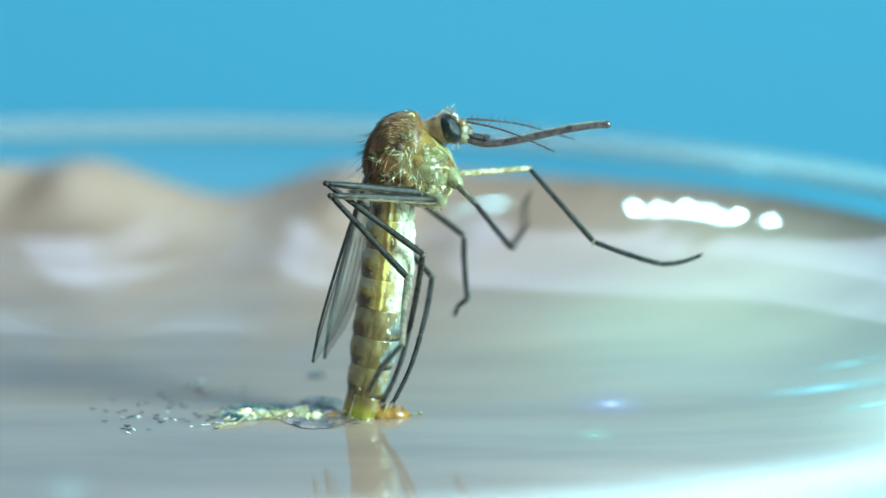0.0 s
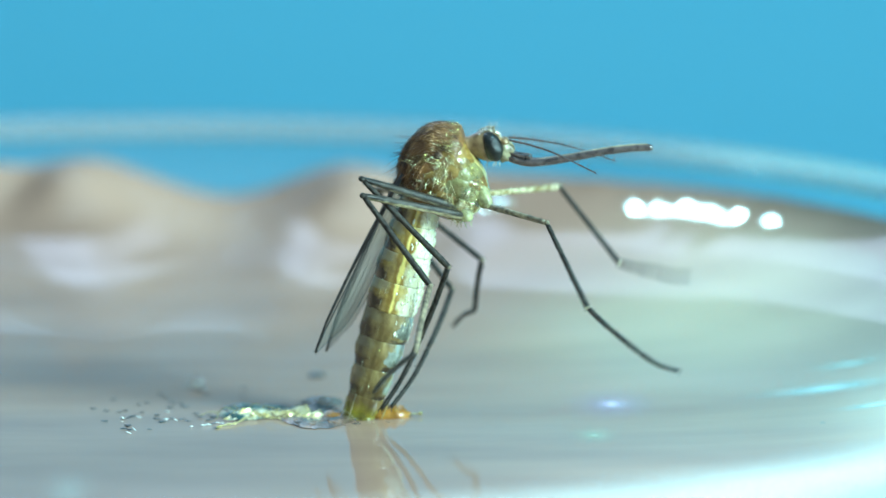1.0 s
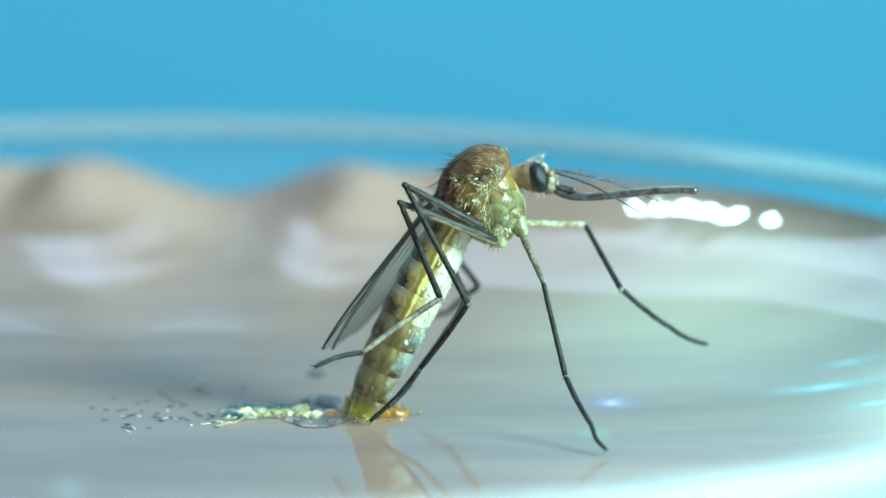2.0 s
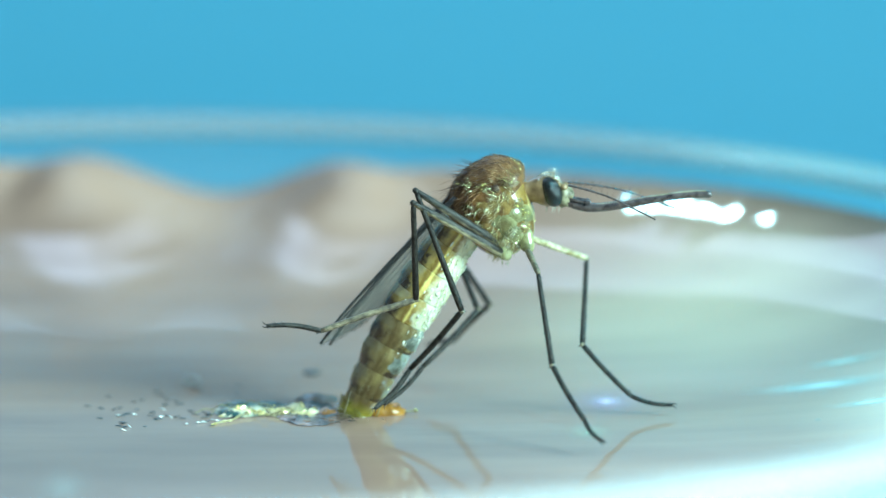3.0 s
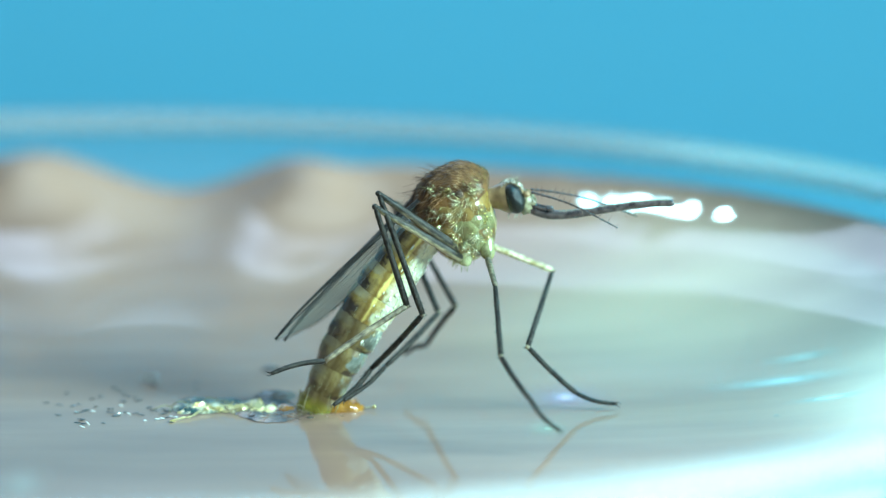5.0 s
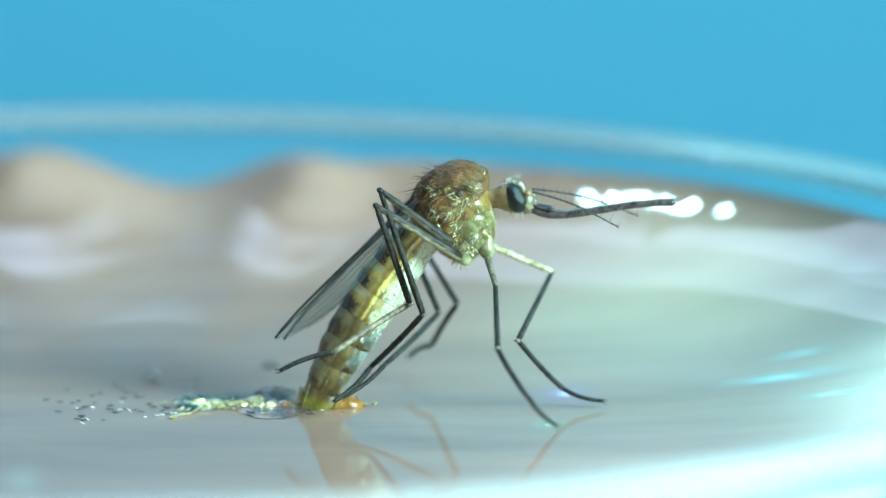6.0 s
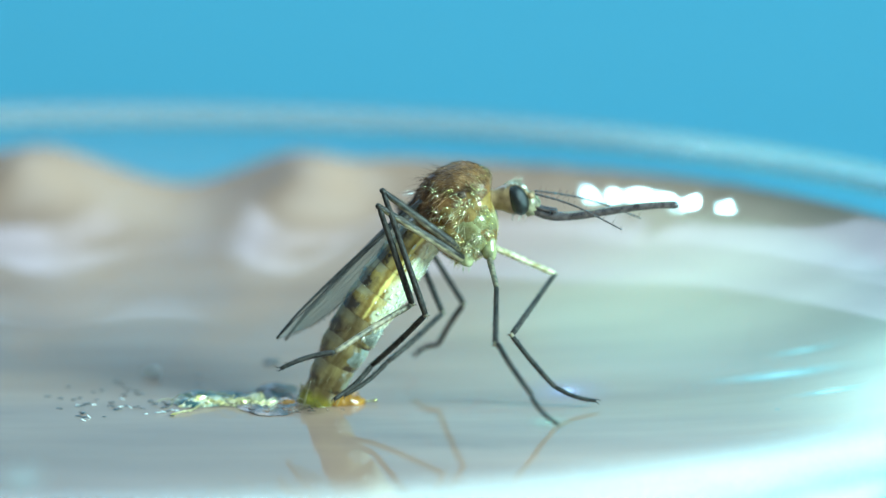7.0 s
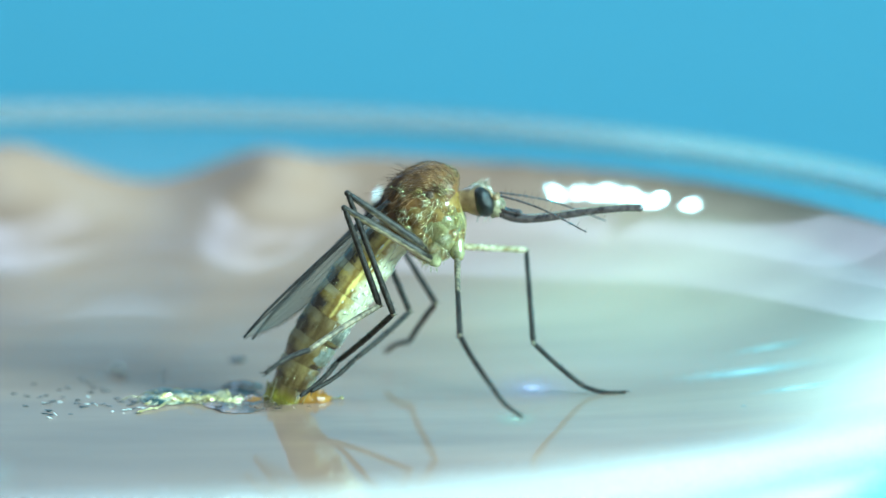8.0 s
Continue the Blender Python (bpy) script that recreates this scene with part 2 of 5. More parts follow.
PROBOSCIS = surface("dark_proboscis", (0.026, 0.020, 0.020), (0.095, 0.078, 0.074), scale=9, rough=0.24, bump=0.35, bump_scale=34, coat=1.0)
VEIN = surface("wing_vein", (0.025, 0.024, 0.022), (0.07, 0.07, 0.065), scale=8, rough=0.5)
MEMBRANE = clear("wing_membrane", (0.83, 0.86, 0.83), 1.45, 0.24, (0.22, 0.24, 0.22), 0.18)
AMBER = surface("amber_shell", (0.10, 0.034, 0.004), (0.42, 0.21, 0.02), scale=4, rough=0.15, bump=0.4, coat=0.6, alpha=0.86)
SILVER_SHELL = surface("silver_teal_shell", (0.03, 0.09, 0.09), (0.84, 0.86, 0.62), scale=3.4, rough=0.2, metal=0.25, bump=0.9, bump_scale=8)
FOIL = surface("gold_foil", (0.50, 0.42, 0.10), (0.92, 0.90, 0.58), scale=3, rough=0.3, metal=0.75, bump=0.5, bump_scale=9)
GOLD_SHELL = surface("gold_shell", (0.045, 0.045, 0.04), (0.74, 0.66, 0.28), scale=2.4, rough=0.16, metal=0.3, bump=0.8, bump_scale=10)
DARK_SHELL = surface("dark_teal_shell", (0.035, 0.045, 0.045), (0.13, 0.155, 0.15), scale=2.5, rough=0.25, bump=0.5, bump_scale=8, alpha=0.62)
TEAL_SHELL = surface("teal_shell", (0.015, 0.06, 0.065), (0.13, 0.25, 0.23), scale=2.5, rough=0.3, bump=0.4, bump_scale=8, alpha=0.7)
GREY_SHELL = surface("grey_gold_shell", (0.05, 0.065, 0.06), (0.42, 0.40, 0.22), scale=2.2, rough=0.2, bump=0.6, bump_scale=10, alpha=0.85)
SKIN = surface("shed_skin", (0.055, 0.05, 0.05), (0.42, 0.28, 0.19), scale=2.6, rough=0.18, bump=1.0, bump_scale=9, alpha=0.74, ior=1.35, coat=0.5)


def eye_material():
    m, n, l, p = blank("black_eye")
    co, cells, b_ = n.new("ShaderNodeTexCoord"), n.new("ShaderNodeTexVoronoi"), n.new("ShaderNodeBump")
    cells.inputs["Scale"].default_value, cells.inputs["Randomness"].default_value = 32 / MM, 0.2
    b_.inputs["Strength"].default_value, b_.inputs["Distance"].default_value = 1.0, 0.012 * MM
    b_.invert = True
    l.new(co.outputs["Object"], cells.inputs["Vector"])
    l.new(cells.outputs["Distance"], b_.inputs["Height"])
    l.new(b_.outputs["Normal"], p.inputs["Normal"])
    p.inputs["Base Color"].default_value = (0.006, 0.009, 0.008, 1)
    p.inputs["Roughness"].default_value = 0.16
    return m


EYE = eye_material()


# ---- mesh helpers ----
def finish(bm, name, material, smooth=True):
    for v in bm.verts:
        v.co *= MM
    bmesh.ops.recalc_face_normals(bm, faces=bm.faces)
    me = bpy.data.meshes.new(name)
    bm.to_mesh(me)
    bm.free()
    for f in me.polygons:
        f.use_smooth = smooth
    me.materials.append(material)
    return me


def part(name, bm, material, parent, label="", smooth=True):
    ob = new(name, finish(bm, name, material, smooth))
    ob.parent = parent
    return tagged(ob, label) if label else ob


def thing(name, label, category, place=(0, 0, 0), kind="", group=""):
    ob = new(name)
    ob.location = Vector(place) * MM
    return tagged(ob, label, category, group, kind)


def tube(bm, points, radii, sides=10, flat=1.0, caps=True):
    """A tapered tube along points; flat squeezes it along y."""
    pts = [Vector(p) for p in points]
    rings = []
    for i, p in enumerate(pts):
        d = (pts[min(i + 1, len(pts) - 1)] - pts[max(i - 1, 0)]).normalized()
        side = d.cross(Vector((0, 1, 0)))
        side = side.normalized() if side.length > 1e-4 else Vector((1, 0, 0))
        up = side.cross(d).normalized()
        rings.append([bm.verts.new(p + radii[i] * (side * math.cos(a) + up * flat * math.sin(a)))
                      for a in (2 * math.pi * k / sides for k in range(sides))])
    for r, s in zip(rings, rings[1:]):
        for k in range(sides):
            bm.faces.new((r[k], r[(k + 1) % sides], s[(k + 1) % sides], s[k]))
    if caps:
        bm.faces.new(rings[0][::-1]), bm.faces.new(rings[-1])
    return bm


def curve_points(points, steps):
    """A smooth line through points."""
    P = [Vector(p) for p in points]
    out = []
    for i in range(len(P) - 1):
        a, b, c, d = P[max(i - 1, 0)], P[i], P[i + 1], P[min(i + 2, len(P) - 1)]
        for k in range(steps):
            t = k / steps
            out.append(0.5 * (2 * b + (c - a) * t + (2 * a - 5 * b + 4 * c - d) * t * t + (3 * b - a - 3 * c + d) * t ** 3))
    return out + [P[-1]]


def ball(bm, centre, radii, rough=0.0, freq=3.0, u=24, v=14, keep=None):
    """A rounded lump with an uneven skin."""
    made = bmesh.ops.create_uvsphere(bm, u_segments=u, v_segments=v, radius=1)["verts"]
    c = Vector(centre)
    for w in made:
        k = 1 + rough * noise.noise(w.co * freq + c * 7)
        w.co = c + Vector((w.co.x * radii[0], w.co.y * radii[1], w.co.z * radii[2])) * k
    if keep:
        bmesh.ops.delete(bm, geom=[w for w in made if not keep(w.co)], context="VERTS")
    return bm


def hair(bm, root, way, length, width, bend=0.15, sides=3):
    r, d = Vector(root), Vector(way).normalized()
    b = Vector((random.uniform(-1, 1), random.uniform(-1, 1), random.uniform(-1, 1))) * bend * length
    tube(bm, [r, r + d * length * 0.5 + b * 0.4, r + d * length + b], [width, width * 0.7, width * 0.15], sides)


def flake(bm, centre, normal, length, width, thick=0.008, along=None):
    """A small curved scale lying on a surface."""
    n_ = Vector(normal).normalized()
    t = n_.cross(Vector((random.uniform(-1, 1), random.uniform(-1, 1), random.uniform(-1, 1)))).normalized()
    if along:
        t = (Vector(along) - n_ * n_.dot(Vector(along))).normalized()
    s = n_.cross(t)
    c = Vector(centre)
    ring = [(-1, 0, 0), (-0.3, 1, 0.25), (0.7, 0.7, 0.3), (1, 0, 0.1), (0.7, -0.7, 0.3), (-0.3, -1, 0.25)]
    lo = [bm.verts.new(c + t * a * length / 2 + s * b * width / 2 + n_ * h * width * 0.5) for a, b, h in ring]
    hi = [bm.verts.new(w.co + n_ * thick) for w in lo]
    bm.faces.new(lo[::-1]), bm.faces.new(hi)
    for k in range(6):
        bm.faces.new((lo[k], lo[(k + 1) % 6], hi[(k + 1) % 6], hi[k]))


def lathe(bm, profile, centre, segments=256):
    """A closed ring with that profile of (radius, height)."""
    rings = []
    for k in range(segments):
        a = 2 * math.pi * k / segments
        rings.append([bm.verts.new((centre[0] + r * math.cos(a), centre[1] + r * math.sin(a), z)) for r, z in profile])
    m = len(profile)
    for k in range(segments):
        r, s = rings[k], rings[(k + 1) % segments]
        for j in range(m):
            bm.faces.new((r[j], s[j], s[(j + 1) % m], r[(j + 1) % m]))
    return bm


# ---- the setting: blue paper sweep, dish, water ----
DISH = (-4.2, -3.3)
R_IN, R_OUT, RIM_TOP = 17.5, 18.4, 2.94


def paper_sweep():
    bm = bmesh.new()
    line = [(-260, -8)]
    line += [(70 + 60 * math.sin(a), 52 - 60 * math.cos(a)) for a in (math.pi / 2 * k / 16 for k in range(17))]
    line += [(130, 260)]
    rows = [[bm.verts.new((x, y, z)) for x in (-260, -90, 0, 90, 260)] for y, z in line]
    for r, s in zip(rows, rows[1:]):
        for k in range(4):
            bm.faces.new((r[k], r[k + 1], s[k + 1], s[k]))
    made = bmesh.ops.extrude_face_region(bm, geom=list(bm.faces))["geom"]
    for v in made:
        if isinstance(v, bmesh.types.BMVert):
            v.co += Vector((0, 0.3, -0.3))
    ob = new("backdrop", finish(bm, "backdrop", BLUE_CARD))
    tagged(ob, "plain bright blue paper sweep behind the dish", "backdrop", kind="structure")


def petri_dish():
    dish = thing("petri_dish", "small round clear plastic dish filled with water", "dish")
    bm = bmesh.new()
    lathe(bm, [(R_IN, -7), (R_OUT, -7), (R_OUT, RIM_TOP - 0.2), (R_IN, RIM_TOP - 0.2)], DISH)
    part("wall", bm, PLASTIC, dish, "clear plastic wall")
    bm = bmesh.new()
    i, o, t = R_IN - 0.15, R_OUT + 0.15, RIM_TOP
    lathe(bm, [(i, t - 0.34), (o, t - 0.34), (o + 0.05, t - 0.15), (o - 0.15, t - 0.02), (i + 0.5, t), (i + 0.12, t - 0.03), (i, t - 0.13)], DISH)
    part("rim", bm, RIM, dish, "milky rounded plastic rim")
    bm = bmesh.new()
    lathe(bm, [(0.01, -8), (R_OUT, -8), (R_OUT, -7), (0.01, -7)], DISH, 96)
    part("base", bm, BASE, dish, "tan base")


def contact(a):
    """Height at which the water clings to the wall; a is the angle from straight back, to the right."""
    k = min(1.0, max(0.0, (abs(a) - 0.9) / 0.9))
    k = k * k * (3 - 2 * k)
    return 2.0 * k + (1 - k) * (2.18 + 0.04 * math.sin(9 * a + 1.0) - 0.2 * max(0.0, math.sin(2.1 * a + 2.2)))


def run_out(a):
    """How far the clinging water runs out into the dish."""
    side = min(1.0, max(0.0, (abs(a) - 0.75) / 0.55))
    return 2.7 - 0.5 * side * side * (3 - 2 * side)


def between_angles(table, a):
    """A smooth line through a table of angles and values."""
    if a <= table[0][0]:
        return table[0][1]
    for (a0, v0), (a1, v1) in zip(table, table[1:]):
        if a <= a1:
            k = (a - a0) / (a1 - a0)
            return v0 + (v1 - v0) * k * k * (3 - 2 * k)
    return table[-1][1]


# angle from straight back to the right, and there: the height of the wetting line, the broad foot of the clinging water,
# and the share of the plain curve beyond the lips
WET = ((-1.8, 2.0), (-0.9, 2.1), (-0.25, 2.2), (-0.08, 2.12), (0.08, 1.46), (0.225, 2.12), (0.36, 2.12))
FOOT = ((-0.9, 1.2), (-0.26, 1.15), (-0.065, 1.85), (0.085, 1.40), (0.21, 1.75), (0.36, 1.2))
PLAIN = ((0.21, 0.0), (0.45, 1.0))


def lip(a):
    """The rounded lips beside the dip."""
    return math.exp(-((a + 0.105) / 0.052) ** 2) + math.exp(-((a - 0.245) / 0.052) ** 2)


def cling(a, d):
    """Height of the water at the angle a and the way d in from the wall."""
    top, foot = between_angles(WET, a), between_angles(FOOT, a)
    wide = math.exp(-((a + 0.075) / 0.07) ** 2) + 0.8 * math.exp(-((a - 0.215) / 0.07) ** 2)
    z = 1.25 * math.exp(-d / (3.1 + 2.4 * wide * math.exp(-d / 4.0))) + (foot - 1.25) * math.exp(-(d / 2.4) ** 2) + (top - foot) * (1 - 0.85 * min(1, lip(a))) * math.exp(-d / 0.45)
    z += lip(a) * (0.36 + 0.29 * d) / (1 + math.exp((d - 1.1) / 0.18))
    share = between_angles(PLAIN, a)
    return z + share * (contact(a) * math.exp(-d / run_out(a)) - z)


# swellings of the water along the wetting line: angle, way out from the wall, height, width
BEADS = ((0.515, 0.1, 0.024, 0.26), (0.588, 0.1, 0.022, 0.26), (0.630, 0.2, 0.022, 0.28), (0.662, 0.3, 0.024, 0.3), (0.696, 0.2, 0.022, 0.28),
         (0.755, 0.1, 0.022, 0.26), (0.645, 1.1, 0.022, 0.35), (0.682, 1.2, 0.022, 0.35))


def ripple(a, d):
    if not 0.4 < a < 1.0:
        return 0.0
    return sum(high * math.exp(-((a - at_) * R_IN / wide) ** 2 - ((d - far) / (wide * 1.6)) ** 2) for at_, far, high, wide in BEADS)


def water_height(x, y):
    r, a = math.hypot(x - DISH[0], y - DISH[1]), math.atan2(x - DISH[0], y - DISH[1])
    fade = min(1, max(0, (r - 2) / 12))
    return (cling(a, R_IN - r) + ripple(a, R_IN - r)) * fade * fade * (3 - 2 * fade)


def water_sheet():
    bm = bmesh.new()
    # finer steps where the small ripples are
    turns = [0.45 + 0.5 * k / 420 for k in range(420)] + [0.95 + (2 * math.pi - 0.5) * k / 640 for k in range(640)]
    seg, rad = len(turns), [0.01] + [R_IN * (1 - (1 - k / 120) ** 1.6) for k in range(1, 121)]
    rings = []
    for r in rad:
        ring = []
        for k in range(seg):
            a = turns[k]
            x, y = DISH[0] + r * math.sin(a), DISH[1] + r * math.cos(a)
            ring.append(bm.verts.new((x, y, water_height(x, y))))
        rings.append(ring)
    for r, s in zip(rings, rings[1:]):
        for k in range(seg):
            bm.faces.new((r[k], r[(k + 1) % seg], s[(k + 1) % seg], s[k]))
    bm.faces.new(rings[0])
    tagged(new("water", finish(bm, "water", WATER)), "still tan-tinted water climbing the wall of the dish", "water", kind="structure")


paper_sweep()
petri_dish()
water_sheet()

# ---- the mosquito: its origin is the lowest point of the thorax, head to +x, back up ----
mosquito = thing("mosquito", "brown and gold mosquito climbing out of its pupal case", "mosquito")
EDGE = ((-180, 0.82), (-146, 0.82), (-113, 0.78), (-72, 0.93), (-50, 0.95), (-30, 0.90), (-9, 0.74), (18, 0.60), (40, 0.58),
        (58, 0.64), (72, 0.82), (85, 0.825), (115, 0.825), (146, 0.78), (180, 0.82))
MIDDLE = Vector((-0.3, 0, 0.9))


def reach(deg):
    for (a, r), (b, s) in zip(EDGE, EDGE[1:]):
        if a <= deg <= b:
            k = (deg - a) / (b - a)
            return r + (s - r) * (0.5 * k + 0.5 * k * k * (3 - 2 * k))
    return 0.8


def thorax_point(deg, lat, swell=1.0):
    """A point of the thorax: deg turns in the side view, lat goes from -90 (one flank) to 90."""
    c = math.cos(radians(lat))
    c = c ** 0.75 if c > 0 else 0
    r = reach((deg + 180) % 360 - 180) * c * swell
    d = radians(deg)
    bulge = 1 + 0.06 * noise.noise(Vector((math.cos(d) * 2, lat / 30, math.sin(d) * 2)))
    return MIDDLE + Vector((r * math.cos(d) * bulge, 0.62 * swell * math.sin(radians(lat)), r * math.sin(d) * bulge))


def thorax_patch(bm, degs, lats, swell):
    grid = [[bm.verts.new(thorax_point(d, a, swell)) for d in degs] for a in lats]
    for r, s in zip(grid, grid[1:]):
        for k in range(len(degs) - 1):
            bm.faces.new((r[k], r[k + 1], s[k + 1], s[k]))


bm = bmesh.new()
thorax_patch(bm, range(-180, 181, 8), range(-90, 91, 6), 1.0)
bmesh.ops.remove_doubles(bm, verts=bm.verts, dist=1e-4)
part("thorax", bm, PLEURA, mosquito, "golden shiny flank of the thorax")
bm = bmesh.new()
thorax_patch(bm, range(58, 217, 6), range(-66, 67, 6), 1.02)
part("scutum", bm, SCUTUM, mosquito, "rust-brown hairy back")
bm = bmesh.new()
ball(bm, (-0.98, 0, 0.86), (0.13, 0.28, 0.12), 0.1)
part("scutellum", bm, SCUTUM, mosquito)

random.seed(3)
bm, glint, tan = bmesh.new(), bmesh.new(), bmesh.new()
for k in range(1700):
    d, a = random.uniform(58, 214), random.uniform(-67, 67)
    p = thorax_point(d, a, 1.02)
    n_ = (p - MIDDLE).normalized()
    streak = noise.noise(Vector((a / 9.0, d / 60.0, 3)))
    # towards the front edge, golden hairs stand in for glints of light
    which = glint if d < 86 and k % 2 == 0 else tan if streak > 0.02 else bm
    along = Vector((-n_.z, 0, n_.x))
    hair(which, p, n_ * random.uniform(0.12, 0.35) + along + Vector((0, random.uniform(-.3, .1), 0)), random.uniform(0.07, 0.16), 0.0045)
for k in range(80):
    d, a = random.uniform(128, 214), random.uniform(-66, 66)
    p = thorax_point(d, a, 1.02)
    n_ = (p - MIDDLE).normalized()
    hair(bm, p, n_ * random.uniform(0.3, 0.8) + Vector((-n_.z, 0, n_.x)) * 0.8 + Vector((-0.3, 0, 0.1)), random.uniform(0.18, 0.42), 0.005, 0.22)
tagged(part("tan_fuzz", tan, HAIR_TAN, mosquito, "streaks of short tan hairs on the back"), kind="stuff")
tagged(part("glint_fuzz", glint, FLAKE, mosquito, "fine golden hairs set as glints on the back"), kind="stuff")
tagged(part("back_fuzz", bm, HAIR, mosquito, "fine brown bristles on the back"), kind="stuff")


def flank(x, z):
    """The point of the near flank at x, z."""
    k = Vector((x, 0, z)) - Vector((MIDDLE.x, 0, MIDDLE.z))
    deg = math.degrees(math.atan2(k.z, k.x))
    c = min(0.97, k.length / reach(deg))
    return thorax_point(deg, -math.degrees(math.acos(c ** (1 / 0.75))), 1.03)


# fans of bright scales on the flank: x, z, the way they lie, how many, how long
bm = bmesh.new()
for x, z, u, v, count, long_ in (
        (-0.37, 1.4, -0.2, 0.5, 10, 0.1), (-0.24, 1.35, 0.6, 0.2, 14, 0.12), (-0.59, 1.21, -0.9, -0.3, 18, 0.13), (-0.38, 1.11, -0.6, -0.5, 20, 0.15),
        (-0.25, 1.19, 0.2, -0.6, 14, 0.11), (-0.86, 1.1, -0.8, 0.3, 9, 0.16), (-0.71, 0.74, -0.9, -0.2, 8, 0.2), (-0.31, 0.96, -0.4, -0.9, 14, 0.17),
        (-0.49, 0.9, -0.2, -1.0, 9, 0.15), (-0.0, 1.1, 0.4, -0.7, 18, 0.1), (0.14, 0.97, 0.3, -0.8, 18, 0.1), (0.27, 0.77, 0.1, -0.8, 18, 0.1),
        (-0.52, 0.56, -0.5, -0.8, 9, 0.2), (-0.22, 0.52, -0.3, -0.9, 14, 0.2), (0.10, 0.66, 0.0, -0.9, 14, 0.17), (-0.32, 0.76, -0.4, -0.8, 8, 0.18),
        (-0.09, 0.44, 0.4, -0.6, 16, 0.17), (0.13, 0.36, -0.0, -1.0, 16, 0.15), (-0.09, 0.13, 0.1, -0.7, 14, 0.13)):
    for side in (-1, 1):
        for k in range(int(count * (3.3 if z < 0.5 or x > -0.05 else 2.0))):
            p = flank(x + random.gauss(0, 0.055), z + random.gauss(0, 0.042))
            p.y *= -side
            g = random.gauss(0, 0.55)
            way = Vector((u * math.cos(g) - v * math.sin(g), side * random.uniform(0.05, 0.5), u * math.sin(g) + v * math.cos(g))).normalized()
            size = long_ * random.uniform(0.55, 1.15)
            if k % 5:
                hair(bm, p, way, size * 1.25, random.uniform(0.0032, 0.0055), 0.28, 3)
            else:
                flake(bm, p + way * size * 0.4, Vector((random.uniform(-.2, .9), side, random.uniform(-.1, .8))), size, random.uniform(0.009, 0.017), 0.003, way)
tagged(part("flank_fuzz", bm, FUZZ, mosquito, "bright silvery gold scales on the flank"), kind="stuff")
bm = bmesh.new()
for y in (-1, 1):
    p = flank(-0.43, 1.23)
    ball(bm, (p.x, -y * p.y * 0.97, p.z), (0.075, 0.05, 0.075), 0.3)
part("spiracle", bm, DARK_BAND, mosquito, "dark pit on the flank")

# pale yellow skin, its colour lifted for light thrown up by the water
COXA = surface("pale_coxa", (0.16, 0.15, 0.05), (0.42, 0.43, 0.21), scale=5, rough=0.22, bump=0.6, bump_scale=14, coat=0.6, sss=0.3)
for y in (-1, 1):
    for x, z in ((0.42, 0.30), (0.08, 0.06), (-0.16, 0.16)):
        bm = bmesh.new()
        tube(bm, curve_points([(x - 0.12, y * 0.30, z + 0.3), (x - 0.02, y * 0.40, z + 0.08), (x, y * 0.42, z - 0.02)], 4),
             [0.13, 0.13, 0.135, 0.13, 0.125, 0.12, 0.11, 0.09, 0.06], 12)
        for k in range(16):
            hair(bm, (x + random.uniform(-.1, .1), y * 0.5, z + random.uniform(-.05, .2)), (random.uniform(-.6, .6), y * 0.4, -1), random.uniform(0.06, 0.13), 0.007)
        part("coxa", bm, COXA, mosquito)

SIDE = surface("pale_green_plate", (0.11, 0.098, 0.028), (0.28, 0.28, 0.115), scale=4.5, rough=0.22, bump=0.6, bump_scale=14, coat=0.6, sss=0.3)
GOLD_SIDE = surface("gold_plate", (0.10, 0.052, 0.009), (0.36, 0.25, 0.058), scale=3.5, rough=0.22, bump=0.6, bump_scale=10, coat=0.6, sss=0.3)
BROWN_SIDE = surface("brown_plate", (0.09, 0.042, 0.009), (0.25, 0.13, 0.032), scale=3.5, rough=0.28, bump=0.6, bump_scale=10, coat=0.4, sss=0.2)

# the plates of the flank, parted by dark seams: middle (x, z) and skin
PLATES = ((-0.40, 1.14, BROWN_SIDE), (-0.12, 0.70, SIDE), (0.17, 0.92, SIDE), (-0.02, 1.14, GOLD_SIDE), (-0.50, 0.80, GOLD_SIDE), (-0.80, 0.76, BROWN_SIDE), (-0.34, 0.44, GOLD_SIDE),
          (-0.66, 0.42, BROWN_SIDE), (0.18, 0.52, SIDE), (-0.04, 0.26, GOLD_SIDE), (-0.28, 0.95, GOLD_SIDE), (-0.76, 1.10, BROWN_SIDE), (-0.18, 1.30, GOLD_SIDE), (0.30, 0.70, GOLD_SIDE))


def seam_gap(p):
    """The nearest plate and how far the seam beside it is."""
    w = 0.05 * Vector((noise.noise(p * 5), noise.noise(p * 5 + Vector((9, 9, 9)))))
    far = sorted((math.hypot((p.x + w.x - x) * 0.8, p.z + w.y - z), k) for k, (x, z, m) in enumerate(PLATES))
    return far[0][1], far[1][0] - far[0][0]


